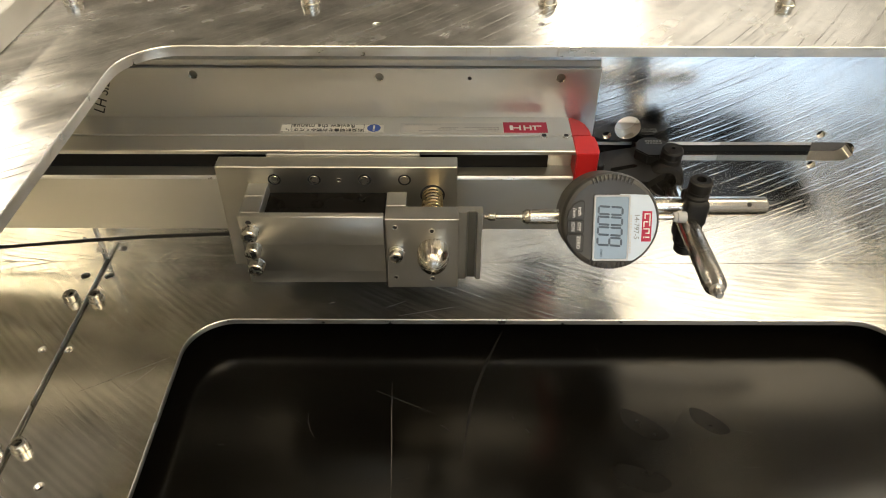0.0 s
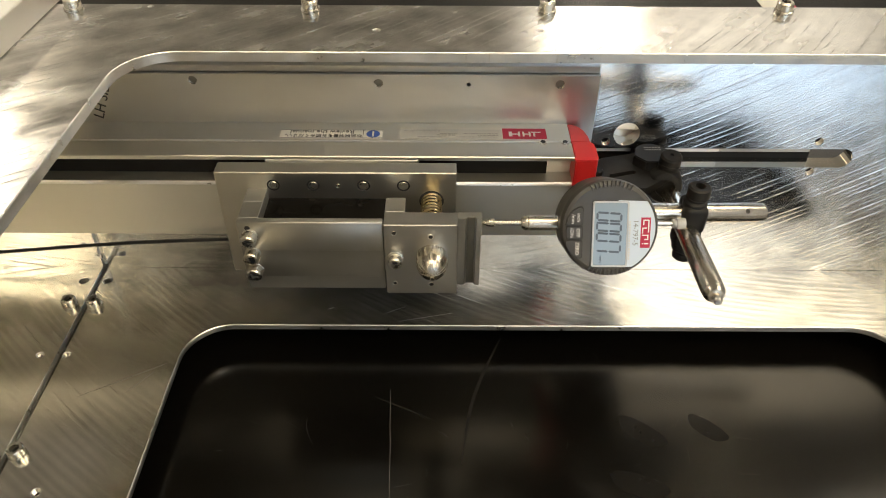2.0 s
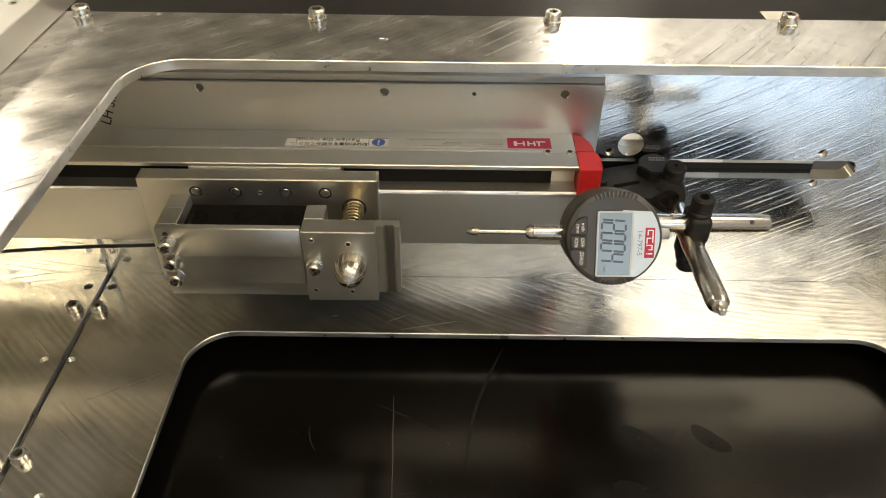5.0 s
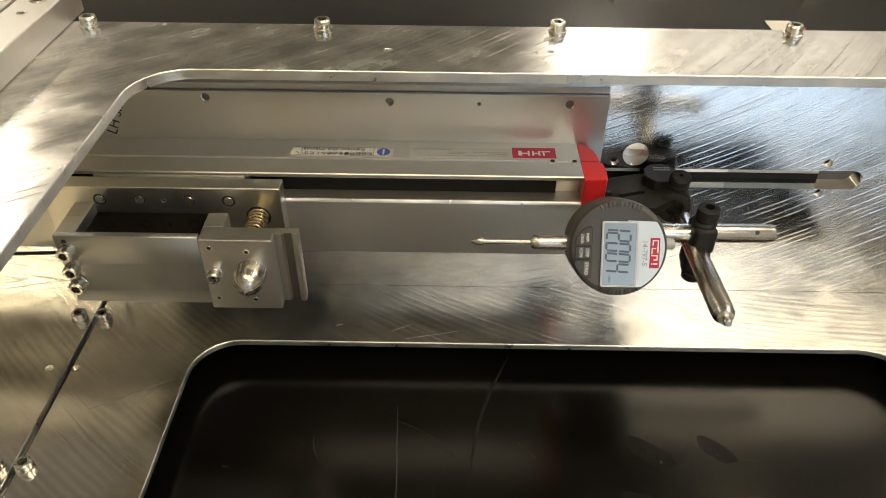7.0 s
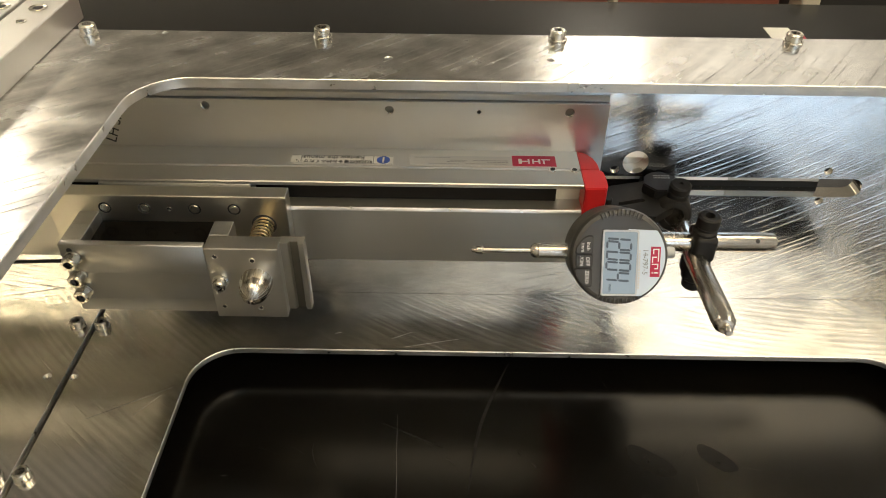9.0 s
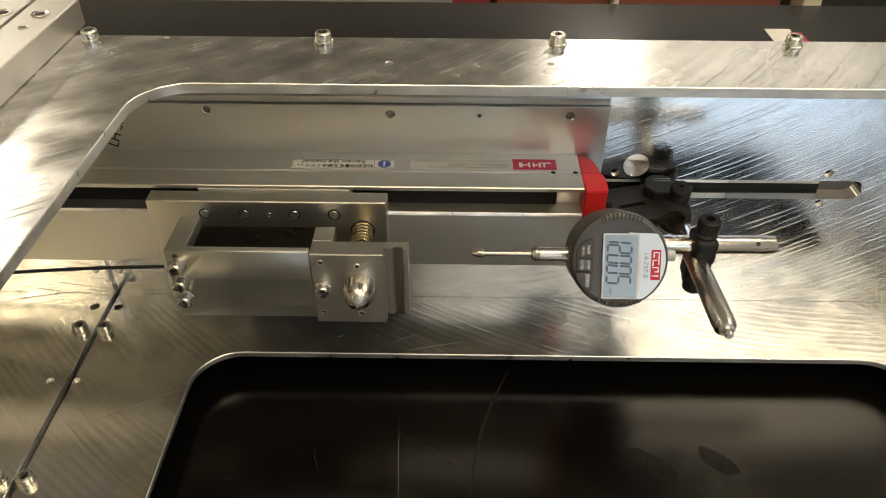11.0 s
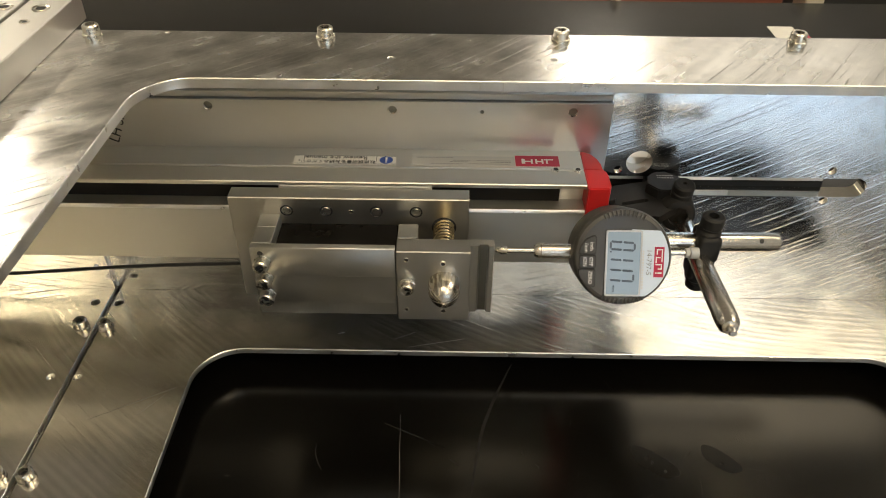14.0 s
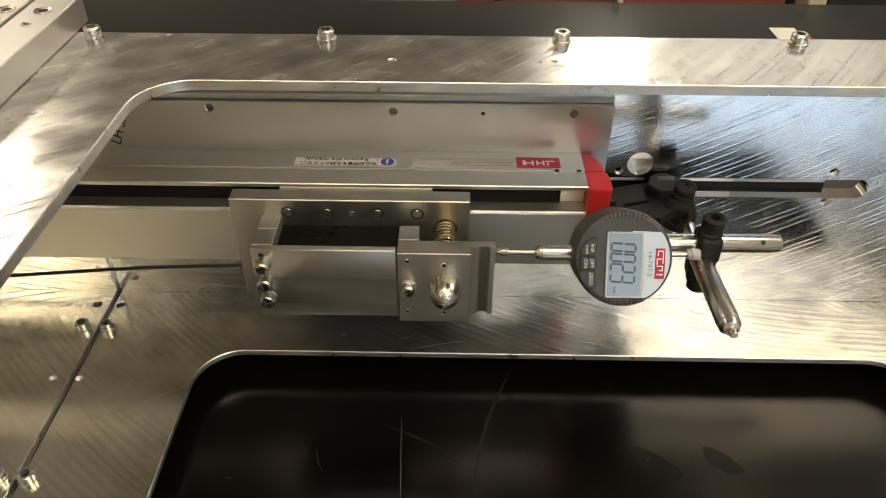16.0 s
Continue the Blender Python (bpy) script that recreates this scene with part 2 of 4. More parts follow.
def bench_material():
    """Black laminate with a soft sheen, smudges and pale hairline scratches."""
    m, nt, b = nodes_of("black_bench_laminate")
    s = noise_tex(nt, coords(nt), 7, 5, 0.6)
    two_tone(nt, b, s, (0.0024, 0.0021, 0.0017), (0.0040, 0.0036, 0.0029))
    nt.links.new(ramp(nt, s, 0.17, 0.23, 0.3, 0.7), b.inputs["Roughness"])
    b.inputs["Specular IOR Level"].default_value = 0.38
    bumped(nt, b, noise_tex(nt, coords(nt), 500, 2), 0.05, 0.0003)
    return m


BENCH_TOP = bench_material()
SCRATCH = paint("pale_scratch", (0.009, 0.0086, 0.008), (0.024, 0.0225, 0.0205), 0.6)
SMEAR = paint("faint_wiped_smear", (0.004, 0.0038, 0.0034), (0.014, 0.0132, 0.012), 0.5, 0.05, 160, 900, 0.0, 0.3)
HAIRLINE = paint("bright_hairline_scratch", (0.06, 0.057, 0.052), (0.16, 0.152, 0.14), 0.6)
SMUDGE = paint("dull_smudge", (0.0040, 0.0036, 0.0030), (0.0060, 0.0054, 0.0046), 0.30, 0.02, 90, 900, 0.0, 0.22)


# ---------------------------------------------------------------- mesh helpers
def finish(name, bm, material, parent=None, label="", smooth=35):
    me = bpy.data.meshes.new(name)
    bmesh.ops.recalc_face_normals(bm, faces=bm.faces)
    bm.to_mesh(me)
    bm.free()
    me.polygons.foreach_set("use_smooth", [True] * len(me.polygons))
    me.set_sharp_from_angle(angle=radians(smooth))
    for mat in (material if isinstance(material, (list, tuple)) else [material]):
        me.materials.append(mat)
    ob = new(name, me)
    ob.parent = parent
    if label:
        tagged(ob, label)
    return ob


def part(name, bm, material, parent, label=""):
    return finish(name, bm, material, parent, label)


def thing(name, label, category, group="", kind=""):
    return tagged(new(name), label, category, group, kind)


def box(x0, x1, y0, y1, z0, z1, bevel=0.0004, bm=None, seg=1):
    bm = bm or bmesh.new()
    vs = [bm.verts.new((x, y, z)) for x in (x0, x1) for y in (y0, y1) for z in (z0, z1)]
    fs = [bm.faces.new([vs[i] for i in q]) for q in ((0, 1, 3, 2), (4, 6, 7, 5), (0, 4, 5, 1), (2, 3, 7, 6), (0, 2, 6, 4), (1, 5, 7, 3))]
    if bevel:
        edges = list({e for f in fs for e in f.edges})
        bmesh.ops.bevel(bm, geom=edges, offset=bevel, segments=seg, affect="EDGES", profile=0.5)
    return bm


def frame_of(p0, p1):
    """The turn and place that carry +z onto the way from p0 to p1."""
    way = Vector(p1) - Vector(p0)
    return Matrix.Translation(p0) @ way.to_track_quat("Z", "Y").to_matrix().to_4x4(), way.length


def lathe(profile, m, segs=32, bm=None):
    """Turns (radius, height) pairs about the z axis of m."""
    bm = bm or bmesh.new()
    rings = []
    for r, h in profile:
        if r < 1e-7:
            rings.append([bm.verts.new(m @ Vector((0, 0, h)))])
        else:
            rings.append([bm.verts.new(m @ Vector((r * math.cos(2 * math.pi * k / segs), r * math.sin(2 * math.pi * k / segs), h))) for k in range(segs)])
    for a, b in zip(rings, rings[1:]):
        for k in range(segs):
            j = (k + 1) % segs
            if len(a) == 1 and len(b) == 1:
                continue
            if len(a) == 1:
                bm.faces.new((a[0], b[k], b[j]))
            elif len(b) == 1:
                bm.faces.new((a[k], b[0], a[j]))
            else:
                bm.faces.new((a[k], b[k], b[j], a[j]))
    return bm


def rod(p0, p1, r, segs=28, bevel=0.0005, bm=None):
    m, n = frame_of(p0, p1)
    return lathe([(0, 0), (r - bevel, 0), (r, bevel), (r, n - bevel), (r - bevel, n), (0, n)], m, segs, bm)


def circle(x, y, r, n=28):
    return [(x + r * math.cos(2 * math.pi * k / n), y + r * math.sin(2 * math.pi * k / n)) for k in range(n)]


def rounded(x0, x1, y0, y1, r, n=10):
    pts = []
    for cx, cy, a in ((x1 - r, y1 - r, 0), (x0 + r, y1 - r, 90), (x0 + r, y0 + r, 180), (x1 - r, y0 + r, 270)):
        pts += [(cx + r * math.cos(radians(a + 90 * k / n)), cy + r * math.sin(radians(a + 90 * k / n))) for k in range(n + 1)]
    return pts


def sheet(outer, holes, depth, m=Matrix(), bm=None, bevel=0.0):
    """A flat plate with through holes: outlines in the plane of m, extruded by depth along its z."""
    bm = bm or bmesh.new()
    edges = []
    for ring in [outer, *holes]:
        vs = [bm.verts.new((x, y, 0)) for x, y in ring]
        edges += [bm.edges.new((vs[i], vs[(i + 1) % len(vs)])) for i in range(len(vs))]
    made = bmesh.ops.triangle_fill(bm, edges=edges, use_beauty=True, use_dissolve=False)
    faces = [g for g in made["geom"] if isinstance(g, bmesh.types.BMFace)]
    out = bmesh.ops.extrude_face_region(bm, geom=faces)
    up = [g for g in out["geom"] if isinstance(g, bmesh.types.BMVert)]
    bmesh.ops.translate(bm, verts=up, vec=(0, 0, depth))
    bm.verts.ensure_lookup_table()
    bmesh.ops.transform(bm, matrix=m, verts=bm.verts)
    return bm


def prism(profile, x0, x1, bevel=0.0):
    """A (y, z) outline drawn out along x."""
    m = Matrix(((0, 0, 1, x0), (1, 0, 0, 0), (0, 1, 0, 0), (0, 0, 0, 1)))
    bm = sheet(profile, [], x1 - x0, m)
    if bevel:
        es = [e for e in bm.edges if len(e.link_faces) == 2 and e.calc_face_angle(0) > 0.5]
        bmesh.ops.bevel(bm, geom=es, offset=bevel, segments=1, affect="EDGES")
    return bm


def bevelled(bm, w):
    es = [e for e in bm.edges if len(e.link_faces) == 2 and e.calc_face_angle(0) > 0.6]
    bmesh.ops.bevel(bm, geom=es, offset=w, segments=2, affect="EDGES")
    return bm


def chamfered(bm, z, w):
    """Breaks the upper edges of a flat plate."""
    es = [e for e in bm.edges if len(e.link_faces) == 2 and e.calc_face_angle(0) > 1.2 and all(abs(v.co.z - z) < 1e-6 for v in e.verts)]
    bmesh.ops.bevel(bm, geom=es, offset=w, segments=1, affect="EDGES")
    return bm


def edge_slot(bm_ob, test, index=1):
    """Gives faces that pass the test the second material."""
    for p in bm_ob.data.polygons:
        if test(p):
            p.material_index = index


def writing(name, text, size, m, material, parent, depth=0.00012, align="CENTER"):
    cu = bpy.data.curves.new(name, "FONT")
    cu.body, cu.size, cu.extrude, cu.align_x, cu.align_y = text, size, depth, align, "CENTER"
    cu.resolution_u = 3
    tmp = new(name, cu)
    me = bpy.data.meshes.new_from_object(tmp.evaluated_get(bpy.context.evaluated_depsgraph_get()))
    bpy.data.objects.remove(tmp)
    me.transform(m)
    me.materials.clear()
    me.materials.append(material)
    me.name = name
    ob = new(name, me)
    ob.parent = parent
    return ob


def strip(points, width, bm=None, up=Vector((0, 0, 1)), lift=0.0):
    """A thin raised ribbon along points, tapering to its ends."""
    bm = bm or bmesh.new()
    pts = [Vector(p) for p in points]
    rows = []
    for i, p in enumerate(pts):
        d = (pts[min(i + 1, len(pts) - 1)] - pts[max(i - 1, 0)]).normalized()
        s = d.cross(up) * (width / 2 * (0.25 + 0.75 * math.sin(math.pi * (i + 0.3) / (len(pts) - 0.4))))
        rows.append((bm.verts.new(p + s), bm.verts.new(p + up * (lift + 0.00006)), bm.verts.new(p - s)))
    for a, b in zip(rows, rows[1:]):
        bm.faces.new((a[0], b[0], b[1], a[1]))
        bm.faces.new((a[1], b[1], b[2], a[2]))
    return bm


def cap_screw(parent, base, way, r=0.0048, h=0.006, washer=0.0066, name="cap_screw"):
    """Socket-head cap screw: knurled head with a hexagon recess, on a washer."""
    way = Vector(way).normalized()
    m, _ = frame_of(base, Vector(base) + way)
    bm = bmesh.new()
    t = 0.0011 if washer else 0.0
    segs = 36
    rings = []
    prof = [(r, t), (r, t + h - 0.0008), (r - 0.0007, t + h)]
    for j, (rr, z) in enumerate(prof):
        ring = []
        for k in range(segs):
            q = rr * (0.975 if (k % 2 and j < 2) else 1.0)
            ring.append(bm.verts.new(m @ Vector((q * math.cos(2 * math.pi * k / segs), q * math.sin(2 * math.pi * k / segs), z))))
        rings.append(ring)
    for a, b in zip(rings, rings[1:]):
        for k in range(segs):
            bm.faces.new((a[k], a[(k + 1) % segs], b[(k + 1) % segs], b[k]))
    hexr = r * 0.62
    inner, floor = [], []
    for k in range(segs):
        a = 2 * math.pi * k / segs
        rad = hexr * math.cos(math.pi / 6) / math.cos((a % (math.pi / 3)) - math.pi / 6)
        inner.append(bm.verts.new(m @ Vector((rad * math.cos(a), rad * math.sin(a), t + h))))
        floor.append(bm.verts.new(m @ Vector((rad * math.cos(a), rad * math.sin(a), t + h * 0.45))))
    for k in range(segs):
        j = (k + 1) % segs
        bm.faces.new((rings[-1][k], rings[-1][j], inner[j], inner[k]))
        bm.faces.new((inner[k], inner[j], floor[j], floor[k]))
    # socket floor is coloured near-black for the shade down there
    f = bm.faces.new(floor)
    f.material_index = 1
    if washer:
        lathe([(r * 0.6, 0), (washer, 0), (washer, t - 0.0002), (washer - 0.0003, t), (r * 0.6, t)], m, 32, bm)
    lathe([(0, -0.0028), (r * 0.6, -0.0028), (r * 0.6, t + 0.0005), (0, t + 0.0005)], m, 16, bm)
    return part(name, bm, [SCREW, HOLE_SHADE], parent)


def thread(parent, mouth, way, r, deep=0.0044):
    """The threaded wall of a tapped hole; its bottom is coloured dark for shade."""
    m, _ = frame_of(mouth, Vector(mouth) + Vector(way))
    prof = [(r - 0.00002, 0.0)]
    for k in range(int(deep / 0.00088)):
        prof += [(r - 0.0005, 0.0004 + 0.0008 * k), (r - 0.00005, 0.0008 + 0.0008 * k)]
    t = part("tapped_thread", lathe(prof, m, 24), SCREW, parent)
    return part("hole_bottom", lathe([(0, deep), (r, deep)], m, 20), HOLE_SHADE if deep > 0.003 else JOINT_SHADE_METAL, parent)


# ---------------------------------------------------------------- room
def room():
    x0, x1, y0, y1, fl = -3.0, 3.0, -3.0, 4.6, -0.9
    w = 0.12
    tagged(finish("floor", box(x0 - w, x1 + w, y0 - w, y1 + w, fl - 0.1, fl, 0), FLOOR_PAINT), "grey vinyl workshop floor", "floor", kind="structure")
    tagged(finish("ceiling", box(x0 - w, x1 + w, y0 - w, y1 + w, CEIL, CEIL + 0.1, 0), CEILING_PAINT), "off-white tiled workshop ceiling", "ceiling", kind="structure")
    tagged(finish("wall_north", box(x0 - w, x1 + w, y1, y1 + w, fl, CEIL, 0), WALL_PAINT), "dull beige painted workshop wall", "wall", kind="structure")
    tagged(finish("wall_east", box(x1, x1 + w, y0, y1, fl, CEIL, 0), WALL_PAINT), "dull beige painted workshop wall", "wall", kind="structure")
    tagged(finish("wall_west", box(x0 - w, x0, y0, y1, fl, CEIL, 0), WALL_PAINT), "dull beige painted workshop wall", "wall", kind="structure")
    # the wall behind the camera, with a window opening
    m = Matrix(((1, 0, 0, 0), (0, 0, 1, y0 - w), (0, 1, 0, 0), (0, 0, 0, 1)))
    hole = [(0.5, 0.55), (2.3, 0.55), (2.3, 1.48), (0.5, 1.48)]
    outer = [(x0 - w, fl), (x1 + w, fl), (x1 + w, CEIL), (x0 - w, CEIL)]
    tagged(finish("wall_south", sheet(outer, [hole], w, m), WALL_PAINT), "beige workshop wall with a window opening", "wall", kind="structure")
    win = thing("window_1", "white-framed window with pale blue daylight", "window", kind="structure")
    bm = box(0.5, 2.3, y0 - 0.07, y0 - 0.03, 0.55, 0.60, 0.002)
    box(0.5, 2.3, y0 - 0.07, y0 - 0.03, 1.43, 1.48, 0.002, bm)
    for x in (0.5, 1.375, 2.25):
        box(x, x + 0.05, y0 - 0.07, y0 - 0.03, 0.60, 1.43, 0.002, bm)
    part("window_frame", bm, LABEL_WHITE, win)
    for a, b in ((0.55, 1.375), (1.425, 2.25)):
        part("pane", box(a, b, y0 - 0.06, y0 - 0.05, 0.60, 1.43, 0), WINDOW_SKY, win)
    for cx, cy, sx, sy, mat in LAMPS:
        lamp = thing("ceiling_light", "unseen lit ceiling panel for reflections and fill", "ceiling light", "ceiling lights")
        fr = box(cx - sx / 2 - 0.03, cx + sx / 2 + 0.03, cy - sy / 2 - 0.03, cy + sy / 2 + 0.03, CEIL - 0.03, CEIL, 0.003)
        part("frame", fr, LABEL_WHITE, lamp)
        part("diffuser", box(cx - sx / 2, cx + sx / 2, cy - sy / 2, cy + sy / 2, CEIL - 0.045, CEIL - 0.031, 0.002), mat, lamp)


# panels sit where reflections point; far, dim, overhead, soft ones are added fill
LAMPS = [(-2.14, 2.05, 0.54, 0.76, LAMP_PALE), (-2.46, 3.15, 0.52, 1.10, FILL_FAR), (0.84, 3.62, 0.38, 0.60, LAMP_PALE),
         (1.02, -2.0, 0.62, 0.40, LAMP_SIDE), (2.02, -1.78, 0.60, 0.30, LAMP_EDGE), (0.25, -1.86, 0.55, 0.36, FILL_DIM), (-1.85, -2.08, 0.44, 0.44, LAMP_WARM), (-1.45, -1.30, 0.45, 0.30, FILL_DIM),
         (1.10, -1.16, 0.98, 0.60, LAMP_BENCH), (0.1, -0.65, 1.2, 0.6, FILL_OVER), (1.6, 0.6, 0.6, 1.2, FILL_SOFT), (1.80, 3.45, 1.24, 0.9, FILL_DIM)]
room()


# ---------------------------------------------------------------- bench
def bench():
    b = thing("workbench", "black laminate workbench with scratches and smudges", "workbench")
    part("worktop", box(-1.7, 1.7, -0.62, 0.709, BENCH - 0.03, BENCH, 0.002), BENCH_TOP, b)
    for x in (-1.6, 1.54):
        for y in (-0.58, 0.55):
            part("leg", box(x, x + 0.06, y, y + 0.06, -0.9, BENCH - 0.03, 0.002), DARK, b)
    z = BENCH
    rng = random.Random(4)
    lines = [((-0.012, -0.116), (-0.008, -0.205), 0.0005, 0.0), ((0.064, -0.069), (0.034, -0.175), 0.0022, -0.006),
             ((-0.064, -0.140), (-0.058, -0.160), 0.0007, -0.002), ((-0.022, -0.123), (0.018, -0.142), 0.0010, 0.0),
             ((0.066, -0.143), (0.067, -0.147), 0.0008, 0.0), ((0.020, -0.150), (0.026, -0.155), 0.0014, 0.001),
             ((0.073, -0.152), (0.076, -0.157), 0.0009, 0.001), ((-0.117, -0.165), (-0.113, -0.1652), 0.0008, 0)]
    def lowered(x, y):
        return 0.022 + (x - 0.022) * 1.0497, -0.44 + (y + 0.44) * 1.0497

    for (x0, y0), (x1, y1), wd, bend in lines:
        (x0, y0), (x1, y1) = lowered(x0, y0), lowered(x1, y1)
        pts = []
        for k in range(13):
            u = k / 12
            pts.append((x0 + (x1 - x0) * u + bend * math.sin(math.pi * u) + rng.uniform(-1, 1) * 0.0002, y0 + (y1 - y0) * u, z + 0.00005))
        part("scratch", strip(pts, wd), HAIRLINE if wd == 0.0005 else SMEAR if wd > 0.002 or abs(x1 - x0) > 0.02 else SCRATCH, b)
    for cx, cy, a, rx, ry in ((0.148, -0.150, -38, 0.017, 0.0085), (0.190, -0.147, -42, 0.014, 0.0075), (0.139, -0.188, -20, 0.018, 0.009)):
        cx, cy = lowered(cx, cy)
        ring = [(rx * math.cos(q) * (1 + 0.10 * math.sin(3 * q)), ry * math.sin(q) * (1 + 0.12 * math.cos(2 * q))) for q in [2 * math.pi * k / 28 for k in range(28)]]
        part("smudge", sheet(ring, [], 0.00003, pose(cx, cy, z + 0.00001, 0, 0, a)), SMUDGE, b)
    bm = bmesh.new()
    for k in range(46):
        x, y, a, n = rng.uniform(-0.15, 0.33), rng.uniform(-0.235, -0.07), rng.uniform(0, math.pi), rng.choice((0.001, 0.002, 0.006, 0.012))
        strip([(x + n * u / 4 * math.cos(a) + 0.0004 * math.sin(u), y + n * u / 4 * math.sin(a), z + 0.00004) for u in range(5)], 0.00025, bm)
    tagged(part("fine_scratches", bm, SCRATCH, b), kind="stuff")
    return b


bench()


# ---------------------------------------------------------------- bolted plate frame
def frame_plates():
    fr = thing("machine_frame", "bolted frame of milled bare aluminium plates on the bench", "machine frame")
    t = 0.006
    # base plate with its rounded window
    win = rounded(-0.158, 0.345, -0.245, -0.062, 0.032)
    outer = [(-0.2379, -0.42), (0.62, -0.42), (0.62, 0.0125), (-0.2379, 0.0125)]
    holes = [circle(-0.2335, -0.016, 0.0031), circle(-0.2355, -0.0915, 0.0024), circle(-0.212, -0.1975, 0.0024)]
    base = part("base_plate", chamfered(sheet(outer, [win, *holes], -0.0044), 0.0, 0.0006), [BASE_METAL, EDGE_METAL], fr, "milled aluminium plate with a large rounded window")
    edge_slot(base, lambda p: abs(p.normal.z) < 0.9)
    outer = [(-0.62, -0.42), (-0.2421, -0.42), (-0.2421, 0.0125), (-0.62, 0.0125)]
    holes = [circle(-0.2515, -0.016, 0.0031), circle(-0.2535, -0.0915, 0.0024)]
    base2 = part("base_plate", chamfered(sheet(outer, holes, -0.0044), 0.0, 0.0005), [BASE_METAL, EDGE_METAL], fr)
    edge_slot(base2, lambda p: abs(p.normal.z) < 0.9)
    for x, y in ((-0.2335, -0.0425), (-0.2515, -0.0425), (-0.2335, -0.172), (-0.2515, -0.172)):
        cap_screw(base if x > -0.24 else base2, (x, y, 0.0001), (0, 0, 1), 0.0050, 0.0056, 0.0056)
    part("joint_strip", box(-0.2420, -0.2380, -0.42, 0.0120, -0.0043, -0.0034, 0.0001), JOINT_SHADE_METAL, base)
    for (x0, y0), (x1, y1), wd in (((-0.215, -0.128), (-0.163, -0.098), 0.0005), ((-0.01, -0.058), (0.030, -0.049), 0.0005), ((-0.185, -0.125), (-0.170, -0.105), 0.0004),
                                   ((-0.062, -0.0455), (-0.057, -0.0440), 0.0009), ((0.062, -0.0025), (0.0632, -0.0020), 0.0008), ((-0.02, -0.050), (-0.005, -0.0425), 0.0004)):
        part("scratch", strip([(x0 + (x1 - x0) * k / 6, y0 + (y1 - y0) * k / 6, 0.00005) for k in range(7)], wd), EDGE_METAL, base)
    for x, y in ((-0.60, -0.40), (-0.60, -0.02), (-0.26, -0.40), (-0.20, -0.40), (0.59, -0.40), (0.59, -0.02), (-0.20, -0.008), (-0.26, -0.008)):
        part("spacer", rod((x, y, BENCH), (x, y, -0.0045), 0.008, 20), STEEL, fr)
    # upright back plate: outline in x, z
    up = Matrix(((1, 0, 0, 0), (0, 0, 1, 0), (0, 1, 0, 0), (0, 0, 0, 1)))
    tz = TOP - t
    slot = rounded(0.10, 0.305, 0.0955, 0.1105, 0.0074)
    holes = [circle(0.1460, 0.1215, 0.0088), circle(0.1325, 0.1155, 0.0031), circle(0.278, 0.1165, 0.0031),
             circle(0.279, 0.0920, 0.0031), circle(-0.2325, 0.0225, 0.0026)]
    back = part("back_plate", sheet([(-0.2379, 0.0002), (0.62, 0.0002), (0.62, tz), (-0.2379, tz)], [slot, *holes], 0.0125, up), [BACK_METAL, REAMED], fr, "upright milled aluminium plate with a long slot")
    edge_slot(back, lambda p: abs(p.normal.y) < 0.5)
    back2 = part("back_plate", sheet([(-0.62, 0.0002), (-0.2421, 0.0002), (-0.2421, tz), (-0.62, tz)], [circle(-0.2505, 0.0225, 0.0026)], 0.0125, up), [BACK_METAL, EDGE_METAL], fr)
    edge_slot(back2, lambda p: abs(p.normal.y) < 0.5)
    for x, z, r in ((0.1325, 0.1155, 0.0031), (0.278, 0.1165, 0.0031), (0.279, 0.0920, 0.0031), (-0.2325, 0.0225, 0.0026)):
        thread(back, (x, 0.0006, z), (0, 1, 0), r)
    # bar split into dark and pale pieces to tone the slot floor's reflection
    part("backing_bar", box(0.02, 0.2815, 0.0128, 0.0225, 0.0860, 0.0997, 0.0003), BLACK_STEEL, back, "bar behind the slot, dark for the slot floor's reflection")
    part("backing_bar", box(0.02, 0.2170, 0.0128, 0.0225, 0.0998, 0.1180, 0.0003), BAR_METAL, back, "bar behind the slot, pale for the slot floor's reflection")
    part("backing_bar", box(0.2172, 0.2812, 0.0130, 0.0225, 0.0998, 0.1180, 0.0003), STEEL, back)
    thread(back2, (-0.2505, 0.0006, 0.0225), (0, 1, 0), 0.0026)
    for x, y in ((-0.2355, -0.0915), (-0.212, -0.1975)):
        thread(base, (x, y, -0.0003), (0, 0, -1), 0.0024, 0.0036)
    thread(base2, (-0.2535, -0.0915, -0.0003), (0, 0, -1), 0.0024, 0.0036)
    part("joint_strip", box(-0.2420, -0.2380, 0.0030, 0.0120, 0.0002, 0.198, 0.0002), EDGE_METAL, back)
    # top plate with its window
    win = rounded(-0.153, 0.52, -0.50, -0.0535, 0.030)
    outer = [(-0.275, -0.56), (0.62, -0.56), (0.62, 0.0128), (-0.275, 0.0128)]
    holes = [circle(-0.017, -0.0245, 0.0022), circle(0.078, -0.0240, 0.0019), circle(-0.158, 0.009, 0.0016)]
    top = part("top_plate", chamfered(sheet(outer, [win, *holes], -t, Matrix.Translation((0, 0, TOP))), TOP, 0.0004), [TOP_METAL, EDGE_METAL], fr, "milled aluminium plate with cloudy cutter marks")
    edge_slot(top, lambda p: abs(p.normal.z) < 0.9)
    for x in (-0.204, -0.0595, 0.085, 0.2295):
        cap_screw(top, (x, 0.0058, TOP + 0.0001), (0, 0, 1), 0.0050, 0.0052, 0.0058)
    # tooling nicks on the window's edge
    for x, w in ((0.034, 0.0006), (0.047, 0.0006), (0.0845, 0.0012)):
        part("nick", box(x, x + w, -0.0540, -0.0534, TOP - t + 0.0003, TOP - 0.0004, 0.0001), BAR_METAL, top)
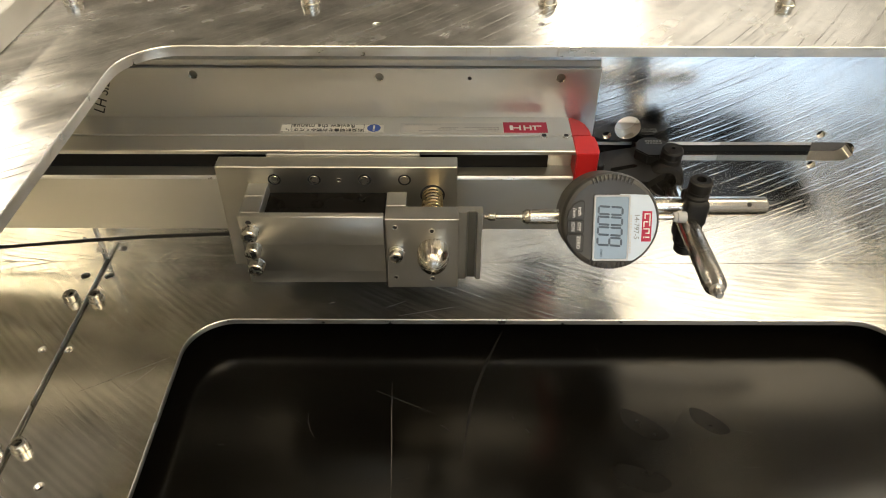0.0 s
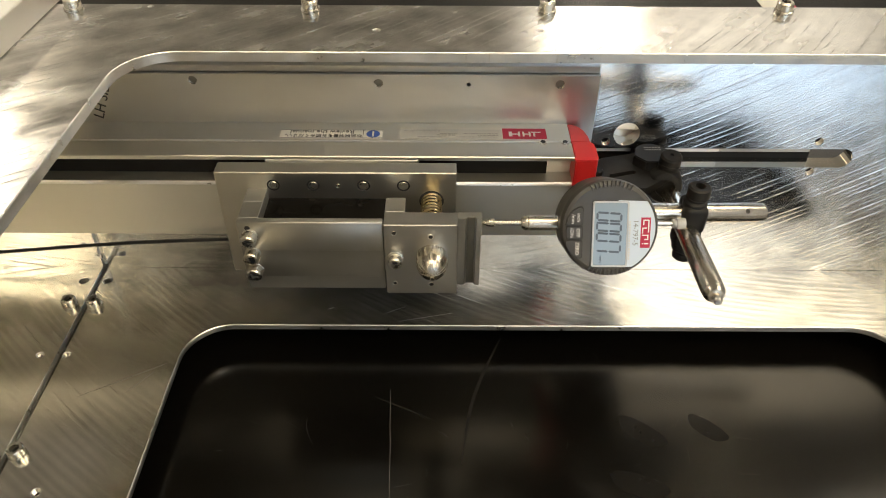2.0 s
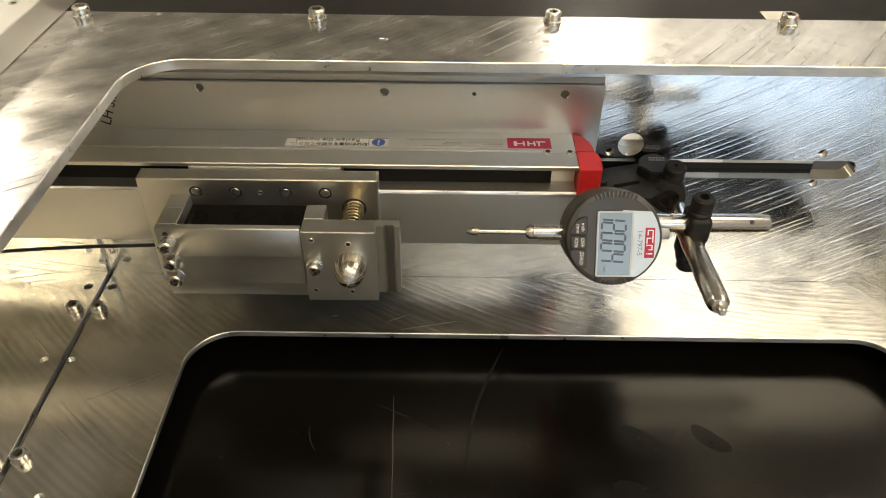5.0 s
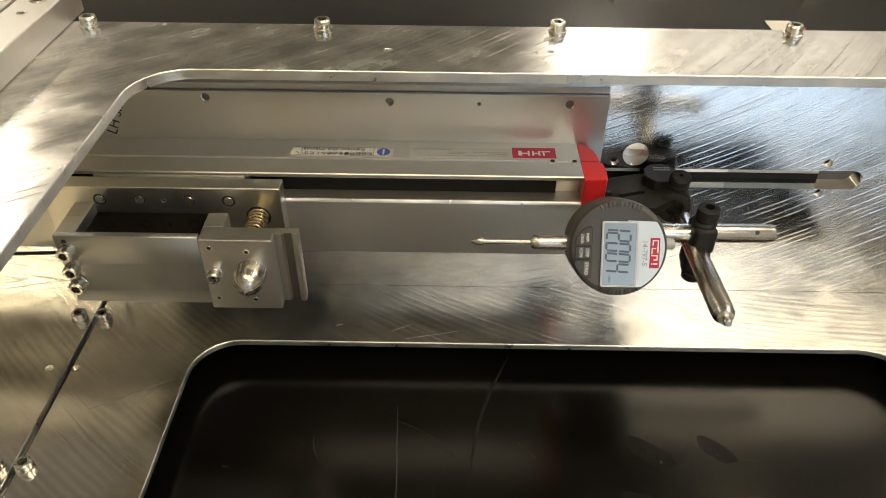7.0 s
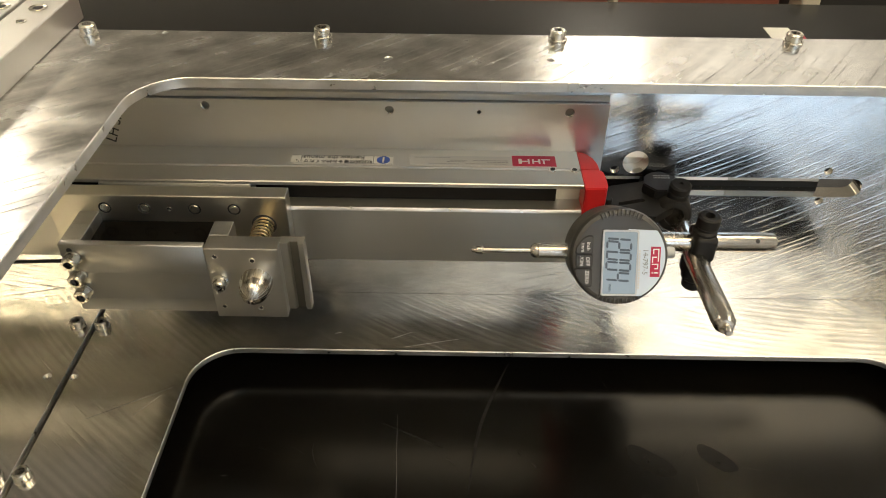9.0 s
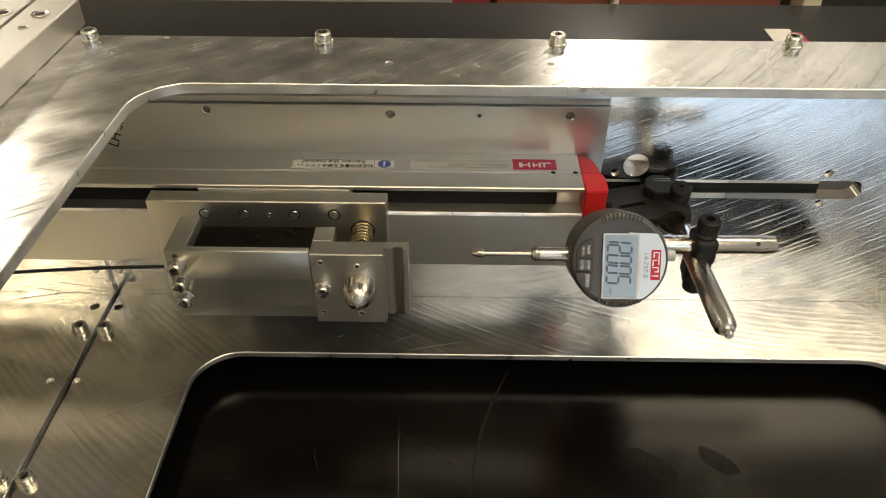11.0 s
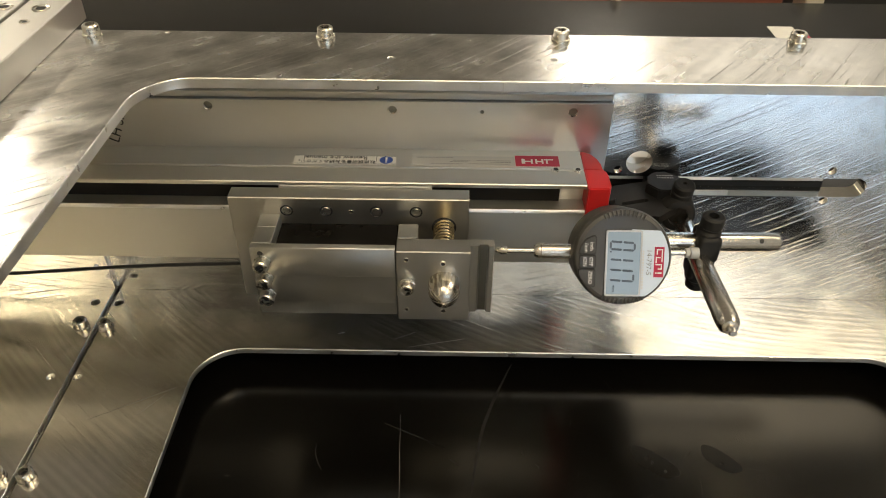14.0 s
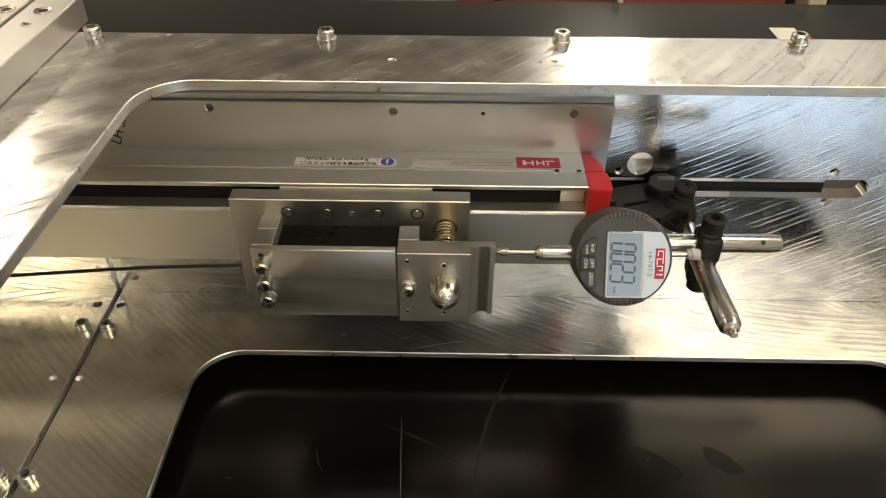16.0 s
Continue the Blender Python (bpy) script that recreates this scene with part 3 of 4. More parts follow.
    # bars along the edge of the top plate
    bar = part("side_bar", box(-0.242, -0.2165, -0.55, 0.030, TOP + 0.0002, TOP + 0.0170, 0.0006), BAR_METAL, fr, "satin aluminium bar with counterbored holes")
    bar2 = part("side_bar", box(-0.272, -0.2435, -0.55, 0.030, TOP + 0.0002, TOP + 0.0180, 0.0006), BAR_METAL, fr)
    for owner, x, y, z, r in ((bar, -0.2285, 0.002, TOP + 0.0171, 1.0), (bar, -0.2290, -0.019, TOP + 0.0171, 0.55), (bar, -0.2290, -0.120, TOP + 0.0171, 1.0), (bar2, -0.2500, 0.001, TOP + 0.0181, 1.0)):
        m = Matrix.Translation((x, y, z)) @ Matrix.Scale(r, 4)
        part("counterbore", lathe([(0.0030, 0.0), (0.0052, 0.0), (0.0055, 0.0004), (0.0052, 0.0007), (0.0044, 0.0003), (0.0030, 0.0003)], m, 28), SCREW, owner)
        # flat dark disc paints the depth of the bore
        part("bore", lathe([(0, 0.0002), (0.0031, 0.0002)], m, 20), HOLE_SHADE, owner)
    return fr


frame_plates()


# ---------------------------------------------------------------- linear actuator
ACT0, ACT1 = -0.60, 0.1028


def actuator():
    a = thing("linear_actuator", "grey aluminium linear actuator with a red end cap", "linear actuator")
    up = Matrix(((1, 0, 0, 0), (0, 0, 1, -0.0098), (0, 1, 0, 0), (0, 0, 0, 1)))
    holes = [circle(-0.136, 0.1650, 0.0030), circle(-0.019, 0.1635, 0.0030), circle(0.038, 0.1630, 0.0013), circle(0.0955, 0.1632, 0.0032)]
    br = part("mounting_bracket", sheet([(ACT0, 0.076), (0.1205, 0.076), (0.1205, 0.1695), (ACT0, 0.1695)], holes, 0.0097, up), [BRACKET_METAL, EDGE_METAL], a, "ground aluminium bracket plate with tapped holes")
    part("bracket_rail", box(ACT0, 0.1203, -0.0070, -0.0002, 0.1697, 0.1742, 0.0004), BRACKET_METAL, a)
    for x, z, r in ((-0.136, 0.1650, 0.0030), (-0.019, 0.1635, 0.0030), (0.0955, 0.1632, 0.0032)):
        thread(br, (x, -0.0094, z), (0, 1, 0), r, 0.0022)
    cover = [(-0.0100, 0.1300), (-0.0100, 0.1352), (-0.0316, 0.1352), (-0.0320, 0.1340), (-0.0329, 0.1340), (-0.0333, 0.1349), (-0.0494, 0.1349), (-0.0500, 0.1344), (-0.0500, 0.1322), (-0.0300, 0.1322), (-0.0300, 0.1300)]
    part("cover", prism(cover, ACT0, ACT1), BODY_METAL, a, "brushed grey cover")
    lower = [(-0.0100, 0.0755), (-0.0522, 0.0755), (-0.0530, 0.0762), (-0.0530, 0.1165), (-0.0520, 0.1178), (-0.0400, 0.1178), (-0.0400, 0.1168), (-0.0100, 0.1168)]
    part("housing", prism(lower, ACT0, ACT1), BODY_METAL, a)
    part("lip", prism([(-0.0521, 0.11785), (-0.0532, 0.1167), (-0.0534, 0.1160), (-0.0530, 0.1155), (-0.0524, 0.1172)], ACT0, ACT1), EDGE_METAL, a, "bright bevelled edge of the slot")
    part("seal_strip", box(ACT0, 0.0875, -0.0420, -0.0300, 0.1170, 0.1320, 0.0002), STRIP, a, "black strip inside the slot")
    part("end_block", box(0.0875, ACT1, -0.0400, -0.0302, 0.1170, 0.1320, 0.0004), BAR_METAL, a)
    # end cap: rounded in plan, upper and front bands
    plan = [(ACT1, -0.0102), (0.1062, -0.0106), (0.1100, -0.0135), (0.1130, -0.0185), (0.1146, -0.0250), (0.1150, -0.0325), (ACT1, -0.0325)]
    cap = part("end_cap", bevelled(sheet(plan, [], 0.0588, Matrix.Translation((0, 0, 0.0765))), 0.0006), RED, a, "glossy red plastic end cap")
    plan = [(ACT1, -0.0327), (0.1150, -0.0327), (0.1166, -0.0345), (0.1174, -0.0400), (0.1174, -0.0505), (0.1160, -0.0542), (ACT1, -0.0548)]
    part("cap_band", bevelled(sheet(plan, [], 0.0592, Matrix.Translation((0, 0, 0.0765))), 0.0006), RED, cap)
    for x in (0.085, 0.0990):
        m = Matrix.Translation((x, -0.0326, 0.1352))
        part("cover_screw", lathe([(0, -0.0006), (0.0011, -0.0006), (0.0013, 0.0004), (0.0026, 0.0004), (0.0028, 0.0), (0.0028, -0.001)], m, 24), SCREW, a)
        # flat dark hexagon in place of a shaded socket
        part("screw_socket", lathe([(0, 0.0005), (0.0017, 0.0005), (0.0017, 0.0001)], m, 6), HOLE_SHADE, a)
    # labels lie on the cover and read from behind it
    z = 0.1352
    lab = part("label", box(-0.082, -0.0165, -0.0292, -0.0190, z, z + 0.00015, 0), LABEL_WHITE, a, "white warning label with a blue mark")
    for x0, x1, y0, y1 in ((-0.0818, -0.0167, -0.0290, -0.0287), (-0.0818, -0.0167, -0.0195, -0.0192), (-0.0293, -0.0290, -0.0287, -0.0195)):
        part("rule", box(x0, x1, y0, y1, z + 0.00015, z + 0.0002, 0), BLACK_INK, lab)
    part("mark", lathe([(0, 0.0003), (0.0043, 0.0003), (0.0043, 0.00015)], Matrix.Translation((-0.0228, -0.0241, z)), 28), LABEL_BLUE, lab)
    part("mark_stroke", box(-0.0234, -0.0222, -0.0256, -0.0212, z + 0.0003, z + 0.0004, 0), WHITE_INK, lab)
    part("mark_stroke", box(-0.0234, -0.0222, -0.0274, -0.0262, z + 0.0003, z + 0.0004, 0), WHITE_INK, lab)
    writing("lettering", "Review the manual", 0.0054, pose(-0.0555, -0.0217, z + 0.00025, 0, 0, 180), BLACK_INK, lab)
    writing("lettering", "\u53d6\u6271\u8aac\u660e\u66f8\u3092\u304a\u8aad\u307f\u304f\u3060\u3055\u3044\u3002", 0.0037, pose(-0.0555, -0.0264, z + 0.00025, 0, 0, 180), BLACK_INK, lab)
    lab = part("label", box(-0.006, 0.0595, -0.0292, -0.0180, z, z + 0.00015, 0), LABEL_SILVER, a, "silver type label with fine print")
    rng = random.Random(7)
    for y, xa, xb, h in ((-0.0272, 0.030, 0.056, 0.0008), (-0.0250, 0.044, 0.057, 0.0010), (-0.0232, 0.035, 0.057, 0.0007), (-0.0232, 0.020, 0.031, 0.0009), (-0.0250, 0.018, 0.030, 0.0011), (-0.0272, 0.006, 0.026, 0.0007), (-0.0200, -0.003, 0.020, 0.0006)):
        x = xa
        while x < xb:
            w = rng.uniform(0.0008, 0.0028)
            part("print_bar", box(x, min(x + w, xb), y - h / 2, y + h / 2, z + 0.00015, z + 0.0002, 0), GREY_INK, lab)
            x += w + 0.0006
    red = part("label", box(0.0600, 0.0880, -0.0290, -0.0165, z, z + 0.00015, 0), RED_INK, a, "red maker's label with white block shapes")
    for x0, x1, y0, y1 in ((0.0640, 0.0662, -0.0262, -0.0205), (0.0662, 0.0700, -0.0240, -0.0228), (0.0700, 0.0712, -0.0262, -0.0205), (0.0728, 0.0740, -0.0262, -0.0205), (0.0740, 0.0768, -0.0240, -0.0228), (0.0768, 0.0780, -0.0262, -0.0205), (0.0796, 0.0808, -0.0262, -0.0205), (0.0785, 0.0845, -0.0217, -0.0205)):
        part("emblem_bar", box(x0, x1, y0, y1, z + 0.00015, z + 0.00022, 0), WHITE_INK, red)
    # hand writing on the bracket, running up the plate
    writing("lettering", "LH SIDE", 0.0095, pose(-0.1955, -0.0100, 0.1530, 90, -66, 0), MARKER, br)
    return a


actuator()


# ---------------------------------------------------------------- moving carriage (built where it rests at the start)
def carriage():
    c = thing("carriage", "ground steel carriage with a spring plunger on the actuator", "carriage")
    pl = part("mount_plate", box(-0.1160, 0.0302, -0.0650, -0.0535, 0.0550, 0.1330, 0.0005), STEEL_FINE, c)
    part("slider_block", box(-0.0870, 0.0070, -0.0532, -0.0425, 0.1225, 0.1316, 0.0004), STEEL, c)
    part("slider_block", box(-0.0870, 0.0070, -0.0534, -0.0504, 0.1225, 0.1345, 0.0004), STEEL, c)
    for x in (-0.0810, -0.0568, -0.0262, -0.0020):
        m, _ = frame_of((x, -0.0650, 0.1238), (x, -0.1, 0.1238))
        # dark ring paints the shaded gap around the sunk head
        part("counterbore", lathe([(0.0030, 0.0001), (0.0036, 0.0001), (0.0038, 0.0003), (0.0040, 0.0001)], m, 28), HOLE_SHADE, pl)
        cap_screw(pl, (x, -0.0618, 0.1238), (0, -1, 0), 0.0031, 0.0034, 0)
    m, _ = frame_of((-0.0418, -0.0650, 0.1235), (-0.0418, -0.1, 0.1235))
    part("dimple", lathe([(0, 0.0001), (0.0010, 0.0001), (0.0013, 0.0003), (0.0015, 0.0001)], m, 20), SCREW, pl)
    # bracket arms and front panel
    part("arm", box(-0.0970, -0.0850, -0.0785, -0.0651, 0.0745, 0.1215, 0.0003), STEEL, c)
    part("arm", box(-0.0970, -0.0850, -0.0945, -0.0786, 0.0725, 0.1215, 0.0003), STEEL, c)
    part("front_panel", prism([(-0.0946, 0.0695), (-0.0946, 0.1215), (-0.0985, 0.1215), (-0.0990, 0.1210), (-0.0990, 0.1006), (-0.0985, 0.1003), (-0.0985, 0.0795), (-0.0978, 0.0792), (-0.0978, 0.0695)], -0.0970, -0.0130, 0.0002), STEEL, c, "ground steel front panel with a faint step")
    part("inner_pad", box(-0.0849, -0.0131, -0.0944, -0.0652, 0.0900, 0.1145, 0.0004), BLACK_GLOSS, c, "black polished pad between the arms")
    for z in (0.1115, 0.0985, 0.0862):
        cap_screw(c, (-0.0905, -0.0990, z), (0, -1, 0), 0.0046, 0.0064, 0.0048)
    # shallow dark disc for the shaded inside of the pin hole
    part("pin_hole", lathe([(0, 0.0002), (0.0016, 0.0002), (0.0016, 0)], frame_of((-0.0912, -0.0990, 0.1172), (-0.0912, -0.2, 0.1172))[0], 18), HOLE_SHADE, c)
    part("set_screw", rod((-0.1005, -0.0800, 0.1120), (-0.0969, -0.0800, 0.1120), 0.0016, 16, 0.0003), SCREW, c)
    # plunger block
    part("stop_tab", box(-0.0120, -0.0002, -0.0882, -0.0745, 0.0980, 0.1218, 0.0003), STEEL, c)
    blk = part("plunger_block", box(-0.0122, 0.0308, -0.1010, -0.0883, 0.0682, 0.1215, 0.0005), STEEL_UP, c)
    groove = [(0.0306, -0.0884), (0.0306, -0.0940), (0.0318, -0.0948), (0.0352, -0.0948), (0.0358, -0.0936), (0.0362, -0.0928), (0.0410, -0.0928), (0.0414, -0.0940), (0.0418, -0.0950), (0.0444, -0.0950), (0.0448, -0.0944), (0.0448, -0.0884)]
    part("contact_block", sheet(groove, [], 0.0515, Matrix.Translation((0, 0, 0.0700))), STEEL_UP, c, "steel contact block with an upright groove")
    # thin plate coloured dark in place of the groove's dark reflection
    part("groove_dark_reflection", box(0.0364, 0.0408, -0.0932, -0.0926, 0.0702, 0.1213, 0.0001), JOINT_SHADE_METAL, c, "groove face coloured dark for its dark reflection")
    cap_screw(blk, (-0.0060, -0.1010, 0.0968), (0, -1, 0), 0.0040, 0.0052, 0.0048)
    for x, z, r in ((-0.0062, 0.1155, 0.0012), (0.0150, 0.1130, 0.0014), (-0.0068, 0.0768, 0.0011), (0.0152, 0.0760, 0.0013)):
        m, _ = frame_of((x, -0.1010, z), (x, -0.2, z))
        part("pin_hole", lathe([(0, 0.00008), (r * 0.7, 0.0001), (r, 0.0002), (r * 1.2, 0.0003), (r * 1.35, 0.0)], m, 20), SCREW, blk)
        # dark disc across the rim paints the shaded hole
        part("hole_bottom", lathe([(0, 0.00034), (r * 0.85, 0.00034), (r * 0.9, 0.0002)], m, 16), HOLE_SHADE, blk)
    m, _ = frame_of((0.0158, -0.1010, 0.0978), (0.0158, -0.2, 0.0978))
    part("plunger", lathe([(0.0094, 0), (0.0096, 0.004), (0.0092, 0.0080), (0.0079, 0.0120), (0.0058, 0.0148), (0.0034, 0.0164), (0.0013, 0.0170), (0.0010, 0.0163), (0, 0.0163)], m, 40), POLISHED, c, "polished bullet-nosed plunger")
    # spring behind the block
    bm = bmesh.new()
    turns, n, r, wr = 7.5, 150, 0.0058, 0.00078
    rows = []
    for k in range(n + 1):
        u = k / n
        a = 2 * math.pi * turns * u
        ctr = Vector((0.0150 + r * math.cos(a), -0.0652 - 0.0232 * u, 0.1125 + r * math.sin(a)))
        rad = Vector((math.cos(a), 0, math.sin(a)))
        rows.append([bm.verts.new(ctr + wr * (math.cos(q) * rad + math.sin(q) * Vector((0, 1, 0)))) for q in [2 * math.pi * j / 8 for j in range(8)]])
    for a, b in zip(rows, rows[1:]):
        for j in range(8):
            bm.faces.new((a[j], a[(j + 1) % 8], b[(j + 1) % 8], b[j]))
    part("spring", bm, BRASS, c, "brass-coloured coil spring")
    # added black rod that paints the shade between the coils
    part("spring_gap_shade", rod((0.0150, -0.0890, 0.1125), (0.0150, -0.0651, 0.1125), 0.0030), BLACK_STEEL, c)
    m, _ = frame_of((0.0150, -0.0650, 0.1125), (0.0150, -0.2, 0.1125))
    # flat dark disc paints the shaded counterbore behind the spring
    part("spring_seat", lathe([(0.0030, 0.00012), (0.0074, 0.00012), (0.0076, 0.0)], m, 36), HOLE_SHADE, pl)
    return c


CARRIAGE = carriage()


# ---------------------------------------------------------------- dial indicator
FACE = Vector((0.1147, -0.1130, 0.1294))
TILT = 30
# gauge axes: X to the right of its own dial, Y up its dial, Z out of the face; its dial is turned so that its foot points to the carriage
GX, GY, GZ = Vector((0, -math.sin(radians(TILT)), -math.cos(radians(TILT)))), Vector((1, 0, 0)), Vector((0, -math.cos(radians(TILT)), math.sin(radians(TILT))))
G = Matrix(((GX.x, GY.x, GZ.x, FACE.x), (GX.y, GY.y, GZ.y, FACE.y), (GX.z, GY.z, GZ.z, FACE.z), (0, 0, 0, 1)))
AXIS = -0.0210


def moved(bm, m):
    bmesh.ops.transform(bm, matrix=m, verts=bm.verts)
    return bm


SEGMENTS = {}


def indicator():
    g = thing("dial_indicator", "round grey digital dial indicator with an upright display", "dial indicator")
    R = 0.0272
    part("body", moved(lathe([(0, -0.0330), (0.0240, -0.0330), (0.0260, -0.0315), (0.0264, -0.0300), (0.0264, -0.0095), (0.0258, -0.0088), (0.0258, -0.0080), (0, -0.0080)], Matrix(), 72), G), GREY_PLASTIC, g, "grey plastic rear body")
    bez = part("bezel", moved(lathe([(0.0200, -0.0080), (R - 0.0002, -0.0080), (R, -0.0070), (R, -0.0030), (R - 0.0010, -0.0008), (R - 0.0030, 0.0), (0.0235, -0.0002), (0, -0.0002)], Matrix(), 96), G), GREY_PLASTIC, g, "dark grey ribbed bezel")
    for s in (-1, 1):
        for k in range(11):
            a = radians((90 if s > 0 else 270) - 90 + (k - 5) * 5.2)
            ca, sa = math.cos(a), math.sin(a)
            bm = box(-0.0022, 0.0014, -0.00055, 0.00055, -0.0040, 0.0004, 0.0003)
            m = Matrix.Translation((ca * (R - 0.0020), sa * (R - 0.0020), 0)) @ Matrix.Rotation(a, 4, "Z")
            part("rib", moved(moved(bm, m), G), GREY_PLASTIC, bez)
    # white face: a chord segment over the dial's upper part, display below it
    def arc(a0, a1, r, n=24):
        return [(r * math.cos(radians(a0 + (a1 - a0) * k / n)), r * math.sin(radians(a0 + (a1 - a0) * k / n))) for k in range(n + 1)]
    ys = 0.0040
    left, right = -0.0157, 0.0218
    plate = [(right, ys), *[p for p in arc(15, 165, 0.0249, 60) if left < p[0] < right], (left, ys)]
    part("face_plate", moved(sheet(plate, [], 0.0006), G), FACE_WHITE, g, "white printed face plate")
    pane = rounded(-0.0142, 0.0207, -0.0091, 0.0090, 0.0008, 4)
    dsp = part("display", moved(sheet(pane, [], 0.0004, Matrix.Translation((0, 0, 0.0005))), G), LCD, g, "grey-green liquid crystal display")
    part("display_trim", moved(sheet(rounded(-0.0152, 0.0217, -0.0101, 0.0099, 0.0012, 4), [pane], 0.0007, Matrix.Translation((0, 0, 0.0003))), G), SILVER_TRIM, dsp)
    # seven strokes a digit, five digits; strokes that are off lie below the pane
    w, h, t = 0.0042, 0.0132, 0.0012
    ends = {"a": ((-w / 2, h / 2), (w / 2, h / 2)), "b": ((w / 2, h / 2), (w / 2, 0)), "c": ((w / 2, 0), (w / 2, -h / 2)), "d": ((-w / 2, -h / 2), (w / 2, -h / 2)),
            "e": ((-w / 2, -h / 2), (-w / 2, 0)), "f": ((-w / 2, 0), (-w / 2, h / 2)), "g": ((-w / 2, 0), (w / 2, 0))}
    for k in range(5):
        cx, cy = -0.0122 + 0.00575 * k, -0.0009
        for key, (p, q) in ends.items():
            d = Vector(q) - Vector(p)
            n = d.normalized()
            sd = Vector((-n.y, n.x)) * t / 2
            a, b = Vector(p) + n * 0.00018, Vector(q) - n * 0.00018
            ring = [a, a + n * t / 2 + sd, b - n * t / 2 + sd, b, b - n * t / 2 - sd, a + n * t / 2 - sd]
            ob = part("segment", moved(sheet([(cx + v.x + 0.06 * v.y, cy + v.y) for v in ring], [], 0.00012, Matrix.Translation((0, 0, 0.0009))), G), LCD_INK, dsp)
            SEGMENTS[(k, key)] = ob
    part("decimal_point", moved(box(-0.0037, -0.0028, -0.0078, -0.0069, 0.0009, 0.00102, 0), G), LCD_INK, dsp)
    logo = part("logo", moved(box(-0.0062, 0.0108, 0.0168, 0.0222, 0.0005, 0.0007, 0), G), RED_INK, g, "crimson maker's mark")
    for x0, x1, y0, y1 in ((-0.0050, 0.0022, 0.0208, 0.0214), (-0.0050, -0.0044, 0.0180, 0.0214), (-0.0044, -0.0020, 0.0180, 0.0186), (-0.0006, 0.0000, 0.0176, 0.0202), (-0.0006, 0.0028, 0.0176, 0.0182), (0.0034, 0.0064, 0.0206, 0.0212), (0.0034, 0.0040, 0.0176, 0.0212), (0.0058, 0.0064, 0.0190, 0.0212), (0.0080, 0.0088, 0.0190, 0.0212), (0.0080, 0.0088, 0.0178, 0.0184)):
        part("emblem_bar", moved(box(x0, x1, y0, y1, 0.0007, 0.0008, 0), G), WHITE_INK, logo)
    writing("lettering", "14-797-5", 0.0040, G @ pose(0.0024, 0.0138, 0.0008), GREY_INK, g)
    writing("lettering", "mm", 0.0026, G @ pose(0.0172, -0.0050, 0.0011), LCD_INK, g)
    rng = random.Random(3)
    x = -0.004
    while x < 0.017:
        w = rng.uniform(0.0006, 0.0016)
        part("print_bar", moved(box(x, x + w, 0.0102, 0.0112, 0.0006, 0.0007, 0), G), LABEL_SILVER, g)
        x += w + 0.0005
    # three buttons below the display
    def button(outline, lines):
        b = part("button", moved(sheet(outline, [], 0.0012), G), BUTTON, g)
        hollow = [(x * 1.0, y) for x, y in outline]
        cxm, cym = sum(p[0] for p in outline) / len(outline), sum(p[1] for p in outline) / len(outline)
        rim = [(cxm + (x - cxm) * 1.12, cym + (y - cym) * 1.12) for x, y in hollow]
        # dark sheet under the button paints the shaded gap around it
        part("button_gap", moved(sheet(rim, [], 0.0003), G), HOLE_SHADE, b)
        for text, x, y in lines:
            writing("lettering", text, 0.0029, G @ pose(x, y, 0.0013), WHITE_INK, b)
    side = [(0.0094, 0.0052), (0.0094, 0.0035), (0.0078, 0.0006), (0.0040, -0.0022), (0.0006, -0.0030), (0.0, -0.0022), (0.0, 0.0050), (0.0008, 0.0058), (0.0086, 0.0058)]
    button([(-0.0020 - x, y - 0.0214) for x, y in side], [("inch", -0.0060, -0.0178), ("/mm", -0.0052, -0.0208)])
    button(rounded(-0.0008, 0.0058, -0.0240, -0.0156, 0.0010, 4), [("OFF", 0.0025, -0.0180), ("/ON", 0.0025, -0.0214)])
    button([(0.0070 + x, y - 0.0214) for x, y in side], [("ZERO", 0.0113, -0.0182)])
    # stem, towards the carriage
    o = FACE + GZ * AXIS
    stem = rod(o + Vector((-0.0270, 0, 0)), o + Vector((-0.0200, 0, 0)), 0.0042)
    m, n = frame_of(o + Vector((-0.0470, 0, 0)), o + Vector((-0.0250, 0, 0)))
    lathe([(0.0016, -0.0004), (0.0030, 0), (0.0044, 0.0022), (0.0044, 0.0034), (0.0040, 0.0038), (0.0044, 0.0042), (0.0044, n), (0, n)], m, 32, stem)
    part("stem", stem, CHROME, g, "polished steel stem")
    part("lug", moved(box(-0.008, 0.008, -0.010, 0.010, -0.0400, -0.0330, 0.001), G), GREY_PLASTIC, g)
    # spindle: contact point, shaft and rear knob slide together
    sp = part("spindle", rod(o + Vector((-0.0640, 0, 0)), o + Vector((0.0440, 0, 0)), 0.0016, 24, 0.0002), CHROME, g, "sliding polished spindle")
    m, _ = frame_of(o + Vector((-0.0699, 0, 0)), o)
    part("contact_point", lathe([(0, 0), (0.0010, 0.0003), (0.0016, 0.0012), (0.0022, 0.0034), (0.0024, 0.0040), (0.0024, 0.0070), (0.0018, 0.0074), (0, 0.0074)], m, 24), SCREW, sp)
    m, _ = frame_of(o + Vector((0.0405, 0, 0)), o + Vector((0.1, 0, 0)))
    part("knob", lathe([(0, 0), (0.0026, 0), (0.0028, 0.0004), (0.0028, 0.0022), (0.0034, 0.0025), (0.0034, 0.0070), (0.0031, 0.0075), (0, 0.0075)], m, 24), SILVER_TRIM, sp, "pale knurled knob")
    part("sleeve", rod(o + Vector((0.0240, 0, 0)), o + Vector((0.0305, 0, 0)), 0.0040), CHROME, g)
    return g, sp


INDICATOR, SPINDLE = indicator()


